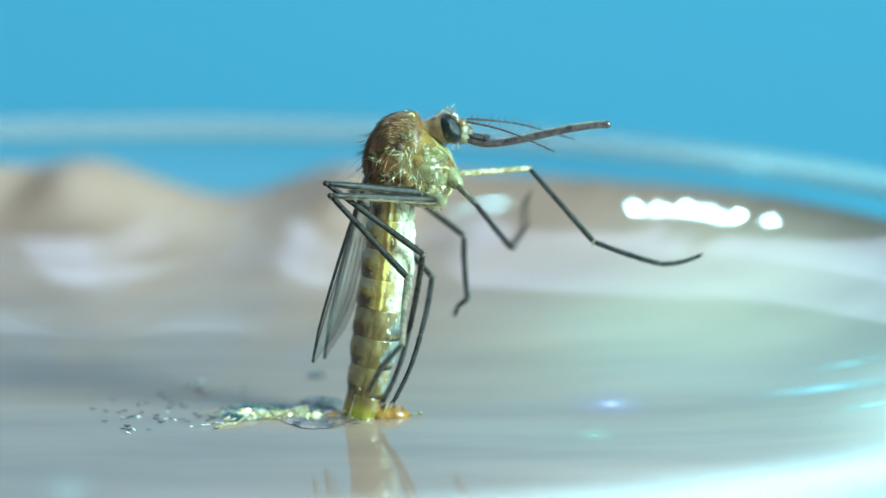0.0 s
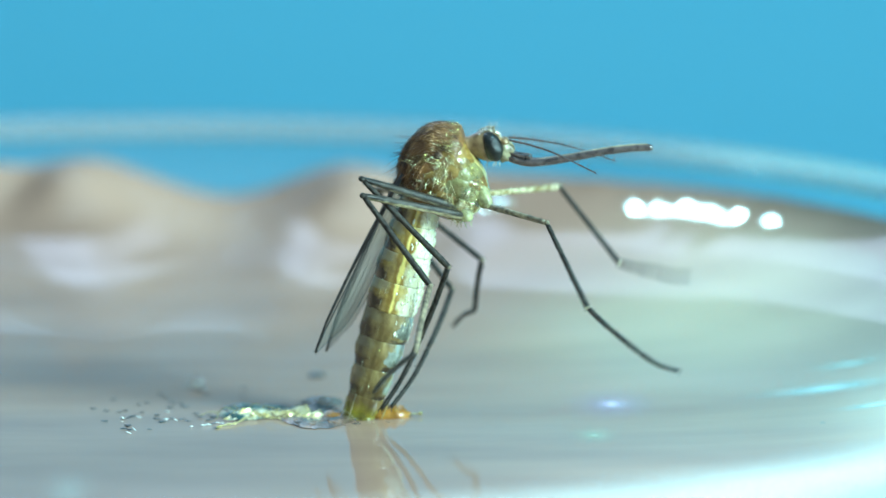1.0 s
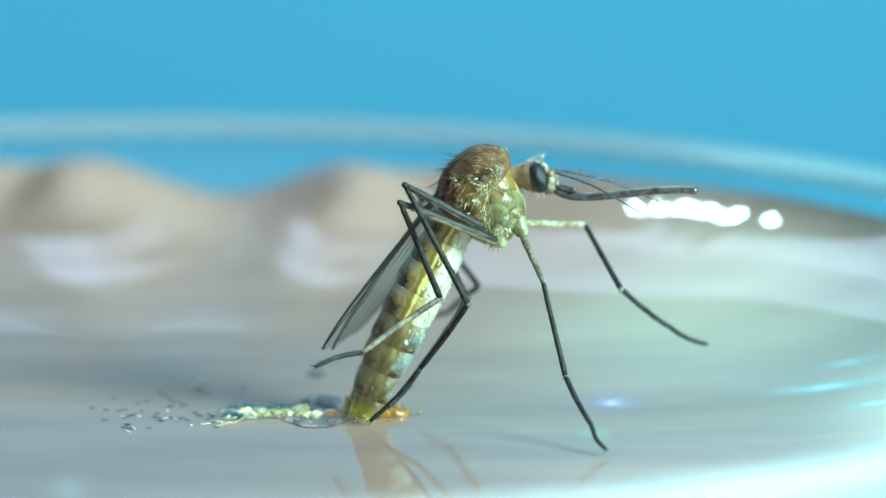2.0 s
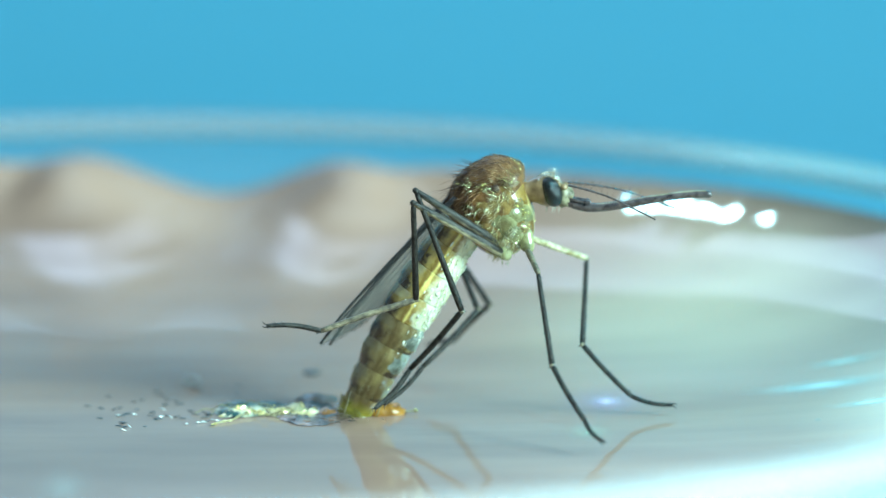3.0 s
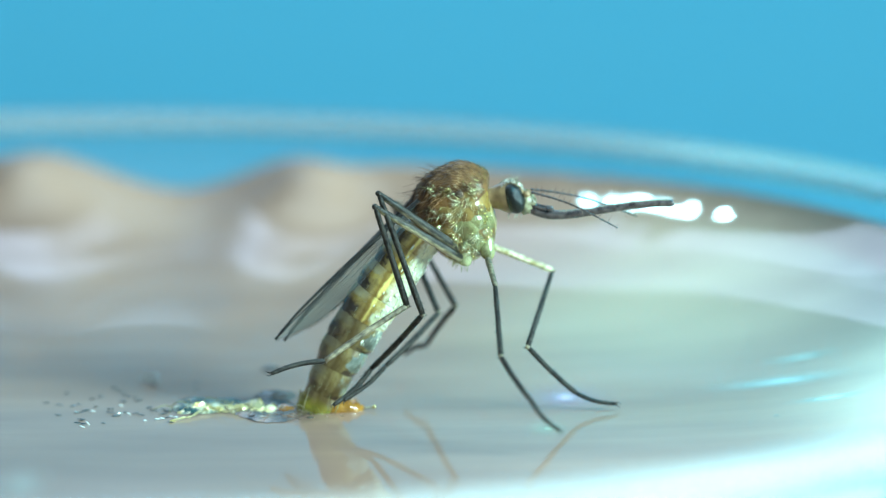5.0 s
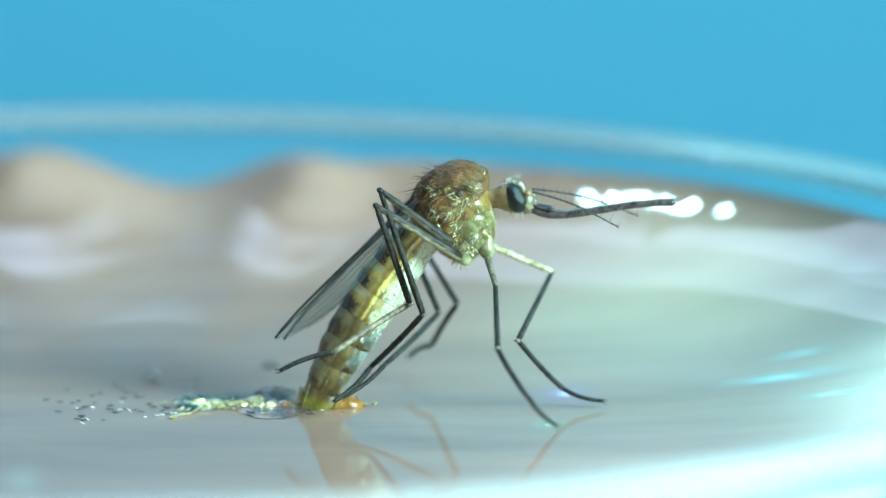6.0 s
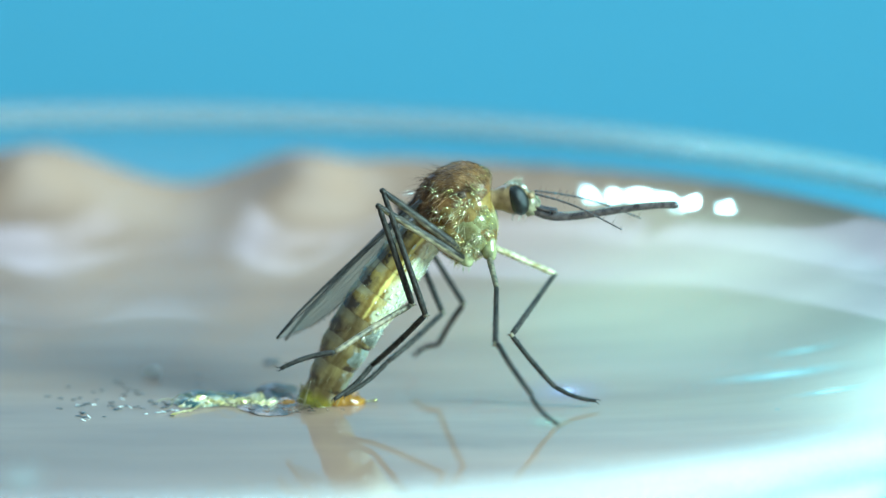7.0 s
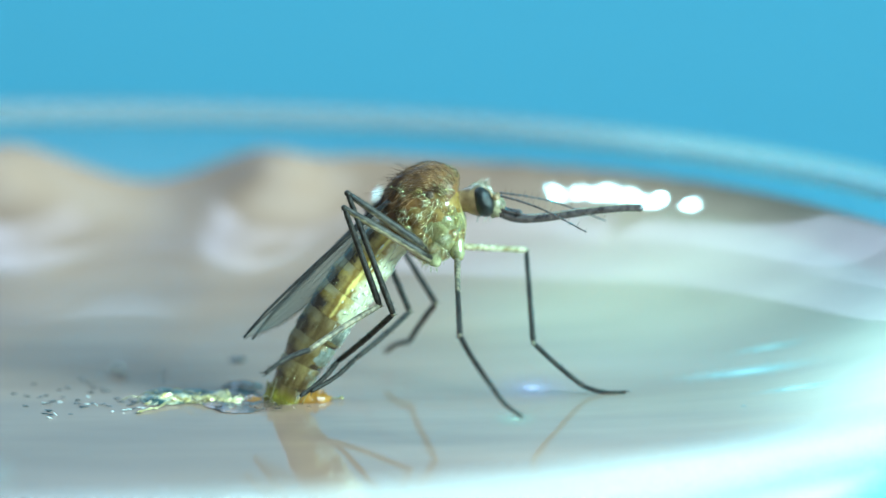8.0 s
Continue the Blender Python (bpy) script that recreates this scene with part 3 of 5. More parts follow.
for y in (-1, 1):
    plates, points = {}, {}
    for deg in range(-180, 180, 2):
        for lat in (-90 + 1.5 * k for k in range(42)):
            if 58 <= deg % 360 <= 216 and lat > -66:
                continue
            k, gap = seam_gap(thorax_point(deg + 1, lat + 0.75))
            if gap > 0.003:
                plates.setdefault(k, []).append((deg, lat))
    for k, cells in plates.items():
        bm, made = bmesh.new(), {}
        for deg, lat in cells:
            face = []
            for d, a in ((deg, lat), (deg + 2, lat), (deg + 2, lat + 1.5), (deg, lat + 1.5)):
                key = (d, a) if a > -90 else (0, -90)
                if key not in made:
                    p = thorax_point(d, a)
                    p = thorax_point(d, a, 1.012 + 0.02 * min(1.0, seam_gap(p)[1] / 0.14))
                    made[key] = bm.verts.new((p.x, -y * p.y, p.z))
                if made[key] not in face:
                    face.append(made[key])
            if len(face) > 2:
                bm.faces.new(face)
        part("side_plate", bm, PLATES[k][2], mosquito)

# head: its origin is the centre of the eyes
head = part("head", ball(tube(bmesh.new(), [(-0.68, 0, 0.03), (-0.52, 0, -0.01), (-0.38, 0, -0.02), (-0.26, 0, 0.0), (-0.14, 0, 0.01), (0.0, 0, 0.0)], [0.22, 0.185, 0.18, 0.215, 0.265, 0.28], 22), (0.0, 0, 0.0), (0.25, 0.26, 0.275), 0.06),
            PALE, mosquito, "pale buff head")
for y in (-1, 1):
    bm = bmesh.new()
    ball(bm, (0.03, y * 0.13, 0.0), (0.195, 0.19, 0.262), 0, u=40, v=26)
    for v in bm.verts:
        v.co.x -= 0.22 * v.co.z
    ball(bm, (-0.12, y * 0.14, 0.02), (0.09, 0.12, 0.10), 0, u=24, v=14)
    part("eye", bm, EYE, head, "glossy black faceted eye")
    bm = bmesh.new()
    ball(bm, (0.25, y * 0.11, 0.085), (0.075, 0.06, 0.062), 0.2)
    feeler = part("antenna_base", bm, PALE, head)
    line = curve_points([(0.33, -0.12, 0.12), (0.75, -0.20, 0.03), (1.2, -0.28, -0.12), (1.86, -0.38, -0.43)] if y < 0 else [(0.33, 0.12, 0.13), (0.8, 0.2, 0.07), (1.4, 0.3, -0.06), (2.23, 0.42, -0.36)], 9)
    bm = bmesh.new()
    tube(bm, line, [0.022 * (1 - 0.5 * k / len(line)) * (1.25 if k % 2 else 0.8) for k in range(len(line))], 8)
    part("antenna", bm, PROBOSCIS, head, "thin dark beaded feeler")
    bm = bmesh.new()
    for k in range(2, len(line) - 1, 2):
        for j in range(5):
            a = random.uniform(0.15, 2.9) if j < 3 else random.uniform(0, 6.28)
            hair(bm, line[k], (0.45, 0.6 * math.cos(a), math.sin(a)), random.uniform(0.08, 0.17), 0.0032)
    tagged(part("antenna_fringe", bm, HAIR, head, "fine whorls of hairs"), kind="stuff")
    bm = bmesh.new()
    tube(bm, curve_points([(0.36, y * 0.09, -0.12), (0.52, y * 0.10, -0.16), (0.74, y * 0.10, -0.19)], 5), [0.030] * 8 + [0.034, 0.032, 0.015], 8)
    part("palp", bm, PROBOSCIS, head)
bm = bmesh.new()
ball(bm, (0.24, 0, -0.07), (0.17, 0.17, 0.21), 0.3, 4)
ball(bm, (0.36, -0.02, -0.06), (0.075, 0.11, 0.1), 0.3, 4)
part("face", bm, FACE, head, "pale lumpy face")
line = curve_points([(0.32, 0, -0.17), (0.55, 0, -0.265), (0.86, 0, -0.29), (1.35, 0, -0.225), (1.85, 0, -0.13), (2.35, 0, -0.055), (2.72, 0, -0.03), (2.86, 0, -0.05)], 5)
bm = bmesh.new()
tube(bm, line, [0.100 - 0.014 * min(1, k / 12) - 0.020 * k / len(line) + 0.002 * math.sin(k * 1.1) - (0.03 if k > len(line) - 3 else 0) for k in range(len(line))], 14)
part("proboscis", bm, PROBOSCIS, head, "long dark shiny curved proboscis")
# the highlight along the proboscis, built as a thin pale line
bm = bmesh.new()
tube(bm, [(p.x, -0.030, p.z + 0.062) for p in line[6:-4]], [0.014] * len(line[6:-4]), 6)
part("shine_line", bm, FACE, head, "pale line set as the shine along the proboscis")
bm = bmesh.new()
for k in range(54):
    a, b = random.uniform(0.6, 2.4), random.uniform(-1, 1)
    p = Vector((0.25 * math.cos(a) - 0.02, 0.24 * b, 0.30 * math.sin(a)))
    flake(bm, p, p + Vector((0, 0, random.uniform(0, .3))), random.uniform(0.06, 0.12), random.uniform(0.015, 0.03))
for k in range(16):
    a = random.uniform(0.9, 1.9)
    p = Vector((0.22 * math.cos(a), random.uniform(-.15, .15), 0.28 * math.sin(a)))
    hair(bm, p, p + Vector((0.1, 0, 0.1)), random.uniform(0.08, 0.18), 0.008)
for k in range(8):
    hair(bm, (random.uniform(-.05, .2), random.uniform(-.2, 0), -0.27), (random.uniform(-.4, .4), 0, -1), random.uniform(0.06, 0.13), 0.008)
tagged(part("head_fuzz", bm, HAIR_PALE, head, "white upright scales on the head"), kind="stuff")

# abdomen: eight rings, each hanging from its own origin along -z, back towards -x
WIDTHS = (0.33, 0.40, 0.44, 0.45, 0.44, 0.41, 0.375, 0.325, 0.27)
STEP = 0.475
rings = []


def girth(i, g, z):
    """The radius of ring i at the angle g and the height z; it runs on smoothly into the next ring."""
    f_ = min(1.0, max(0.0, -z / STEP))
    r = WIDTHS[i] + (WIDTHS[i + 1] - WIDTHS[i]) * f_ + 0.024 * math.sin(math.pi * f_)
    return r * (1 + 0.07 * noise.noise(Vector((math.cos(g) * 1.6, math.sin(g) * 1.6, (z - i * STEP) * 3))))


for i in range(8):
    bm = bmesh.new()
    prof = [(0.07, 0.985), (0.0, 0.995), (-0.1, 1.0), (-0.2, 1.0), (-0.3, 1.0), (-0.4, 1.0), (-0.47, 1.008), (-0.49, 1.006), (-0.505, 0.985)]
    loops = []
    for z, r in prof:
        loop = []
        for k in range(28):
            g = 2 * math.pi * k / 28
            q = r * girth(i, g, z)
            loop.append(bm.verts.new((q * math.cos(g), 0.95 * q * math.sin(g), z)))
        loops.append(loop)
    for r, s in zip(loops, loops[1:]):
        for k in range(28):
            bm.faces.new((r[k], r[(k + 1) % 28], s[(k + 1) % 28], s[k]))
    bm.faces.new(loops[0]), bm.faces.new(loops[-1][::-1])
    skin = ABDOMEN_TIP if i > 6 else ABDOMEN_DARK if i > 3 else ABDOMEN
    ring = part("abdomen_segment", bm, skin, mosquito, "translucent olive-yellow ring of the abdomen")
    rings.append(ring)

    def plate(g0, g1, z0, z1, lift, ragged):
        bm = bmesh.new()
        cols, rows = 18, 9
        grid = []
        for j in range(rows + 1):
            row = []
            for k in range(cols + 1):
                u, q = k / cols, j / rows
                w0 = noise.noise(Vector((q * 2.6, i * 3.7, lift * 90)))
                w1 = noise.noise(Vector((q * 2.6, i * 3.7 + 50, lift * 90)))
                h0 = noise.noise(Vector((u * 3.4, i * 5.1, 9 + g0)))
                h1 = noise.noise(Vector((u * 3.4, i * 5.1 + 50, 9 + g0)))
                ga, gb = g0 + 60 * ragged * w0, g1 + 60 * ragged * w1
                g = radians(ga + (gb - ga) * u)
                za, zb = z0 + 0.25 * ragged * h0, z1 + 0.25 * ragged * h1
                zz = za + (zb - za) * q
                r = girth(i, g, zz) + lift * min(1, 5 * min(u, 1 - u, q, 1 - q)) - 0.003
                row.append(bm.verts.new((r * math.cos(g), 0.95 * r * math.sin(g), zz)))
            grid.append(row)
        for r, s in zip(grid, grid[1:]):
            for k in range(cols):
                bm.faces.new((r[k], r[k + 1], s[k + 1], s[k]))
        return bm

    if 3 < i < 6:
        part("belly_patch", plate(-66 + 6 * math.sin(i * 2.1), -16, -0.12, -0.40, 0.010, 0.2), BELLY_PATCH, ring, "bluish silver patch on the belly")
    if 0 < i < 7:
        part("back_plate", plate(112 + 8 * math.sin(i * 2.3), 240 + 12 * math.sin(i * 3.1), -0.16, -0.42, 0.007, 0.6), skin, ring, "dark-marked plate across the back")
    if i < 6:
        part("belly_plate", plate((-62 if i < 3 else -42) + 8 * math.sin(i * 1.7), 34, -0.06, -0.42, 0.007, 0.5), skin, ring, "silvery white belly plate")
    bm = bmesh.new()
    for k in range(8):
        g, z = radians(random.uniform(170, 340)), random.uniform(-0.5, -0.05)
        r = girth(i, g, z) + 0.002
        p = Vector((r * math.cos(g), 0.95 * r * math.sin(g), z))
        hair(bm, p, Vector((math.cos(g) * 0.2, math.sin(g) * 0.2, -1)), random.uniform(0.08, 0.2), 0.005)
    tagged(part("abdomen_fuzz", bm, FLAKE, ring, "fine golden hairs"), kind="stuff")
    # the belly's sparkle, put in as small white flakes
    if i < 5:
        bm = bmesh.new()
        for k in range(46 if i < 4 else 14):
            g, z = radians(random.gauss(-38, 22)), random.uniform(-0.48, -0.02)
            r = girth(i, g, z) + 0.004
            out = Vector((math.cos(g), math.sin(g), random.uniform(-0.2, 0.2))) + Vector((random.uniform(-.35, .35), random.uniform(-.35, .35), 0))
            flake(bm, (r * math.cos(g), 0.95 * r * math.sin(g), z), out, random.uniform(0.04, 0.13), random.uniform(0.015, 0.04), 0.004, (0, 0, 1))
        tagged(part("belly_glint_flakes", bm, BELLY_GLINT, ring, "white flakes set as glints on the belly"), kind="stuff")

# wings: hang from their roots along -z, leading edge towards -x
LONG = 3.55
wings = []
for y in (-1, 1):
    def half(s):
        lead = -0.05 - 0.05 * math.sin(math.pi * min(1, s * 1.05)) ** 0.8
        trail = 0.03 + 0.25 * math.sin(math.pi * s ** 1.35) ** 0.8 if s < 1 else 0.0
        k = min(1.0, (1 - s) / 0.16) ** 0.55
        return lead * k, trail * k + 0.02 * k

    bm = bmesh.new()
    top = []
    for j in range(41):
        s = j / 40
        l0, t0 = half(s)
        top.append([bm.verts.new((l0 + (t0 - l0) * k / 8, y * (0.05 * math.sin(k * 0.8) + 0.10 * k / 8), -LONG * s)) for k in range(9)])
    for r, s in zip(top, top[1:]):
        for k in range(8):
            bm.faces.new((r[k], r[k + 1], s[k + 1], s[k]))
    wing = part("wing", bm, MEMBRANE, mosquito, "folded smoky translucent wing with dark veins")
    for frac, start, stop, w in ((0.0, 0, 1.0, 0.034), (0.14, 0.0, 0.97, 0.016), (0.36, 0.1, 0.95, 0.0035), (0.56, 0.25, 0.92, 0.003), (0.78, 0.2, 0.85, 0.003), (1.0, 0.05, 0.99, 0.005)):
        bm = bmesh.new()
        pts = []
        for j in range(25):
            s = start + (stop - start) * j / 24
            l0, t0 = half(s)
            k = frac * 8
            pts.append((l0 + (t0 - l0) * frac, y * (0.05 * math.sin(k * 0.8) + 0.10 * frac), -LONG * s))
        tube(bm, pts, [w * (1 - 0.4 * j / 24) for j in range(25)], 6)
        part("vein", bm, VEIN, wing)
    bm = bmesh.new()
    for j in range(150):
        s = random.uniform(0.1, 1.0)
        l0, t0 = half(s)
        e_, d = (t0, 1) if j % 2 else (l0, -1)
        hair(bm, (e_, y * (0.1 if d > 0 else 0), -LONG * s), (d * 0.7, 0, -1), random.uniform(0.03, 0.06), 0.004)
    tagged(part("wing_fringe", bm, VEIN, wing, "short dark fringe"), kind="stuff")
    wings.append(wing)


# legs: each piece hangs from its joint along -z
def leg_piece(name, length, r0, r1, material, label, bend=0.0, spur=False):
    bm = bmesh.new()
    n_ = 14
    pts = [(bend * math.sin(math.pi * k / n_), 0, -length * k / n_) for k in range(n_ + 1)]
    rad = [(r0 + (r1 - r0) * k / n_) * (1 + 0.06 * noise.noise(Vector((k * 1.7, length * 9, r0 * 50)))) for k in range(n_ + 1)]
    rad[0] *= 0.8
    rad[-1] *= 0.85
    tube(bm, pts, rad, 9)
    for k in range(int(length * 30)):
        s, g = random.random(), random.uniform(0, 6.283)
        r = r0 + (r1 - r0) * s
        root = Vector((r * math.cos(g) + bend * math.sin(math.pi * s), r * math.sin(g), -length * s))
        hair(bm, root, (math.cos(g) * 0.6, math.sin(g) * 0.6, -1), random.uniform(0.03, 0.065), 0.0042)
    if spur:
        for g in (0.5, 2.4):
            hair(bm, (0, 0, -length), (math.cos(g), 0, -0.5), 0.09, 0.014, 0.02)
    return part(name, bm, material, mosquito, label)


class Leg:
    def __init__(self, root, lengths, thick, femur_material, bend, foot_material=None):
        self.root, self.lengths, self.rows = Vector(root), lengths, []
        a, b, c, d = lengths
        self.pieces = [
            leg_piece("femur", a, 0.068 * thick ** 3, 0.05 * thick, femur_material, "thin femur with scales"),
            leg_piece("tibia", b, 0.044 * thick, 0.056 * thick, LEG, "dark thin shin", 0, True),
            leg_piece("tarsus", c, 0.051 * thick, 0.047 * thick, foot_material or LEG, "thin jointed foot", 0.02 * bend),
            leg_piece("claw_joint", d, 0.046 * thick, 0.036 * thick, LEG, "dark hooked foot tip", 0.05 * bend)]
        part("knee", ball(bmesh.new(), (0, 0, -a), (0.05 * thick, 0.05 * thick, 0.06), 0.1, u=12, v=8), LEG if femur_material in (FEMUR, FEMUR_PALE) else LEG_MID, self.pieces[0], "scaly knee")
        part("ankle", ball(bmesh.new(), (0, 0, -b), (0.05 * thick, 0.05 * thick, 0.05), 0.1, u=12, v=8), LEG_MID, self.pieces[1], "buff ankle")
        for side in (-1, 1):
            hook = curve_points([(0.012 * side, 0, -d + 0.02), (0.03 * side, 0.01, -d - 0.04), (0.035 * side + 0.03 * bend, 0.02, -d - 0.08)], 4)
            part("claw", tube(bmesh.new(), hook, [0.013 - 0.0012 * k for k in range(len(hook))], 6), LEG, self.pieces[3])


def stand(leg, t, *joints):
    leg.rows.append((t, [Vector(j) for j in joints]))


random.seed(11)
fore_near = Leg((.42, -.38, .32), (1.32, 1.72, 1.2, .72), 0.95, LEG_MID, -1)
fore_far = Leg((.45, .35, .40), (1.3, 1.72, 1.25, .75), 0.95, LEG_PALE, -1)
mid_near = Leg((-.02, -.45, .16), (2.05, 1.95, 1.75, 1.0), 1.08, FEMUR_PALE, -1, LEG_MID)
hind_near = Leg((-.1, -.45, .3), (2.0, 2.35, 1.6, 1.3), 1.08, FEMUR, 1)
mid_far = Leg((-.02, .45, .16), (1.9, 2.1, 1.15, .45), 1.0, LEG_MID, -1)
hind_far = Leg((-.1, .45, .3), (1.95, 2.25, 1.55, 1.3), 1.0, LEG_MID, 1)

# ---- the shed pupal case on the water ----
case = thing("pupal_case", "shed amber and silvery pupal skin floating on the water", "insect shell", (-0.1, 0, 0))
random.seed(5)
bm = bmesh.new()
ball(bm, (0.37, 0.05, 0.02), (0.42, 0.28, 0.20), 0.12, 3, 48, 20, keep=lambda p: p.z > -0.06)
for v in bm.verts:
    v.co.z *= 1 + 0.13 * math.sin(v.co.x * 40 + 6 * v.co.y)
part("amber_hood", bm, AMBER, case, "shiny amber hood")
bm = bmesh.new()
tube(bm, curve_points([(0.70, 0.0, 0.04), (0.85, 0.0, 0.05), (0.98, 0.0, 0.06)], 4), [0.012] * 9, 6)
ball(bm, (0.98, 0.0, 0.06), (0.035, 0.035, 0.035), 0.3, u=10, v=8)
part("hood_filament", bm, FLAKE, case)
bm = bmesh.new()
for x, lean in ((0.22, -0.10), (0.28, -0.16), (0.36, -0.05)):
    hair(bm, (x, -0.05, 0.17), (lean * 3, -0.1, 0.9), 0.26, 0.008, 0.2)
part("hood_bristles", bm, VEIN, case, "fine dark bristles")


def crumple(x0, x1, y0, y1, height, rough, seed, nx=44, ny=16):
    """A creased arch of thin skin."""
    bm = bmesh.new()
    grid = []
    for j in range(ny + 1):
        row = []
        for k in range(nx + 1):
            s, q = k / nx, j / ny
            x, yy = x0 + (x1 - x0) * s, y0 + (y1 - y0) * q
            edge = 0.35 * (y1 - y0) * noise.noise(Vector((x * 3.1, seed * 5, q * 0.7)))
            yy += edge * (2 * abs(q - 0.5)) + (0.5 - q) * (y1 - y0) * 0.7 * (2 * abs(s - 0.5)) ** 4
            arch = math.sin(math.pi * q) ** 0.7 * (0.08 + 0.92 * math.sin(math.pi * (0.03 + 0.94 * s)) ** 0.5)
            n1 = noise.noise(Vector((x * 2.6 + seed, yy * 3.2, seed)))
            n2 = abs(noise.noise(Vector((x * 8 + seed, yy * 6, seed * 2)))) + 0.6 * abs(noise.noise(Vector((x * 21 + seed, yy * 13, seed * 3))))
            row.append(bm.verts.new((x + 0.06 * n1, yy + 0.10 * noise.noise(Vector((x * 4, seed, q))), max(0.012, height * arch * (1 + rough * n1) - rough * 0.35 * height * n2))))
        grid.append(row)
    for r, s in zip(grid, grid[1:]):
        for k in range(nx):
            bm.faces.new((r[k], r[k + 1], s[k + 1], s[k]))
    return bm


part("silver_skin", crumple(-2.58, -1.55, -0.25, 0.5, 0.12, 1.1, 12.6, 120, 30), SILVER_SHELL, case, "crumpled bright silvery gold foil", False)
part("teal_skin", crumple(-2.52, -1.3, 0.3, 1.0, 0.09, 1.2, 3.3, 60, 24), TEAL_SHELL, case, "thin teal skin")
part("gold_skin", crumple(-1.85, -0.6, -0.2, 0.7, 0.10, 1.3, 5.7, 110, 30), GREY_SHELL, case, "crumpled grey and gold skin")
part("dark_skin", crumple(-1.42, -0.45, -0.05, 0.75, 0.13, 0.9, 6.4), DARK_SHELL, case, "blue-black raised skin")
part("back_skin", crumple(-1.15, -0.42, 0.75, 1.4, 0.12, 0.8, 8.3), DARK_SHELL, case, "dark teal raised skin")
part("amber_strip", crumple(-0.92, -0.22, -0.25, 0.3, 0.10, 0.8, 9.1, 40, 14), AMBER, case, "amber strip of skin")
bm = bmesh.new()
for x0, x1, yy, tall, steps in ((-2.52, -1.86, -0.24, 0.13, 17), (-2.45, -2.0, -0.05, 0.14, 9), (-1.68, -1.36, -0.2, 0.15, 8), (-1.12, -0.86, -0.26, 0.13, 5), (-1.42, -1.15, -0.3, 0.08, 6), (-1.95, -1.6, -0.12, 0.12, 7)):
    rows = []
    for j in range(4):
        rows.append([bm.verts.new((x0 + (x1 - x0) * (k + random.uniform(-.45, .45)) / steps + 0.04 * j, yy + 0.055 * j + random.uniform(-.035, .035),
                                   0.015 + tall * j / 3 * (0.35 + 0.65 * math.sin(math.pi * (k + 0.5) / (steps + 1))) * random.uniform(0.7, 1.05))) for k in range(steps + 1)])
    for r, q in zip(rows, rows[1:]):
        for k in range(steps):
            if random.random() < 0.66:
                bm.faces.new((r[k], r[k + 1], q[k + 1])), bm.faces.new((r[k], q[k + 1], q[k]))
tube(bm, curve_points([(-2.62, -0.95, 0.015), (-2.4, -0.72, 0.03), (-2.25, -0.6, 0.03), (-2.08, -0.3, 0.08)], 5), [0.010 + 0.016 * abs(math.sin(k * 0.9)) for k in range(16)], 5, 0.5)
part("gold_foil", bm, FOIL, case, "glinting crumpled gold foil", False)
bm = bmesh.new()
pts = [(-1.48 + 1.3 * k / 24, -0.32 - 0.72 * math.sin(math.pi * k / 24) ** 0.9 + 0.12 * noise.noise(Vector((k * 0.35, 2, 0))), 0.012) for k in range(25)]
grid = []
for k, (x, yy, z) in enumerate(pts):
    grid.append([bm.verts.new((x, yy + (0.1 - yy) * j / 6, 0.012 + 0.05 * math.sin(math.pi * j / 6) * (1 + noise.noise(Vector((x * 3, j, 1)))))) for j in range(7)])
for r, s in zip(grid, grid[1:]):
    for j in range(6):
        bm.faces.new((r[j], r[j + 1], s[j + 1], s[j]))
for k in range(26):
    x = random.gauss(-0.55, 0.3)
    flake(bm, (x, -0.62 + random.gauss(0, 0.14), 0.05), Vector((0.5, -0.9, 0.8)) + Vector((random.gauss(0, .3), random.gauss(0, .2), 0)), random.uniform(0.05, 0.2), random.uniform(0.012, 0.04), 0.004, (1, random.uniform(-.3, .3), 0.1))
skirt = part("skirt", bm, SKIN, case, "thin brown see-through skirt")
bm = bmesh.new()
tube(bm, pts, [0.003 + 0.022 * math.sin(math.pi * min(1, k / 15)) ** 2 * abs(noise.noise(Vector((k * 0.3, 0, 4)))) for k in range(25)], 6)
part("skirt_edge", bm, DARK_SHELL, skirt)
bm = bmesh.new()
loops = []
for j in range(9):
    loop = []
    for k in range(48):
        g = 2 * math.pi * k / 48
        tall = 0.30 + 0.16 * noise.noise(Vector((math.cos(g) * 1.8, math.sin(g) * 1.8, 7))) + 0.10 * noise.noise(Vector((math.cos(g) * 6, math.sin(g) * 6, 3)))
        r = 0.36 - 0.075 * (j / 8) ** 0.6 + 0.02 * noise.noise(Vector((math.cos(g) * 4, math.sin(g) * 4, j * 0.5)))
        loop.append(bm.verts.new((-0.10 + r * math.cos(g) + 0.05 * j / 8, 0.95 * r * math.sin(g), -0.02 + tall * j / 8)))
    loops.append(loop)
for r, q in zip(loops, loops[1:]):
    for k in range(48):
        bm.faces.new((r[k], r[(k + 1) % 48], q[(k + 1) % 48], q[k]))
part("collar", bm, COLLAR, case, "yellow torn collar")
bm = bmesh.new()
for k in range(16):
    x, yy = random.uniform(-2.7, -0.1), random.uniform(-0.5, 0.2)
    w = Vector((random.uniform(-1, 1), random.uniform(-0.3, 0.3), 0)).normalized() * random.uniform(0.15, 0.45)
    z = 0.02 + 0.16 * random.random() * (1 if -2.4 < x < -0.4 else 0.2)
    tube(bm, curve_points([(x, yy, z), (x + w.x * .5, yy + w.y * .5, z + 0.05), (x + w.x, yy + w.y, z * 0.4 + 0.015)], 3), [0.004, 0.005, 0.007, 0.007, 0.006, 0.005, 0.003], 5)
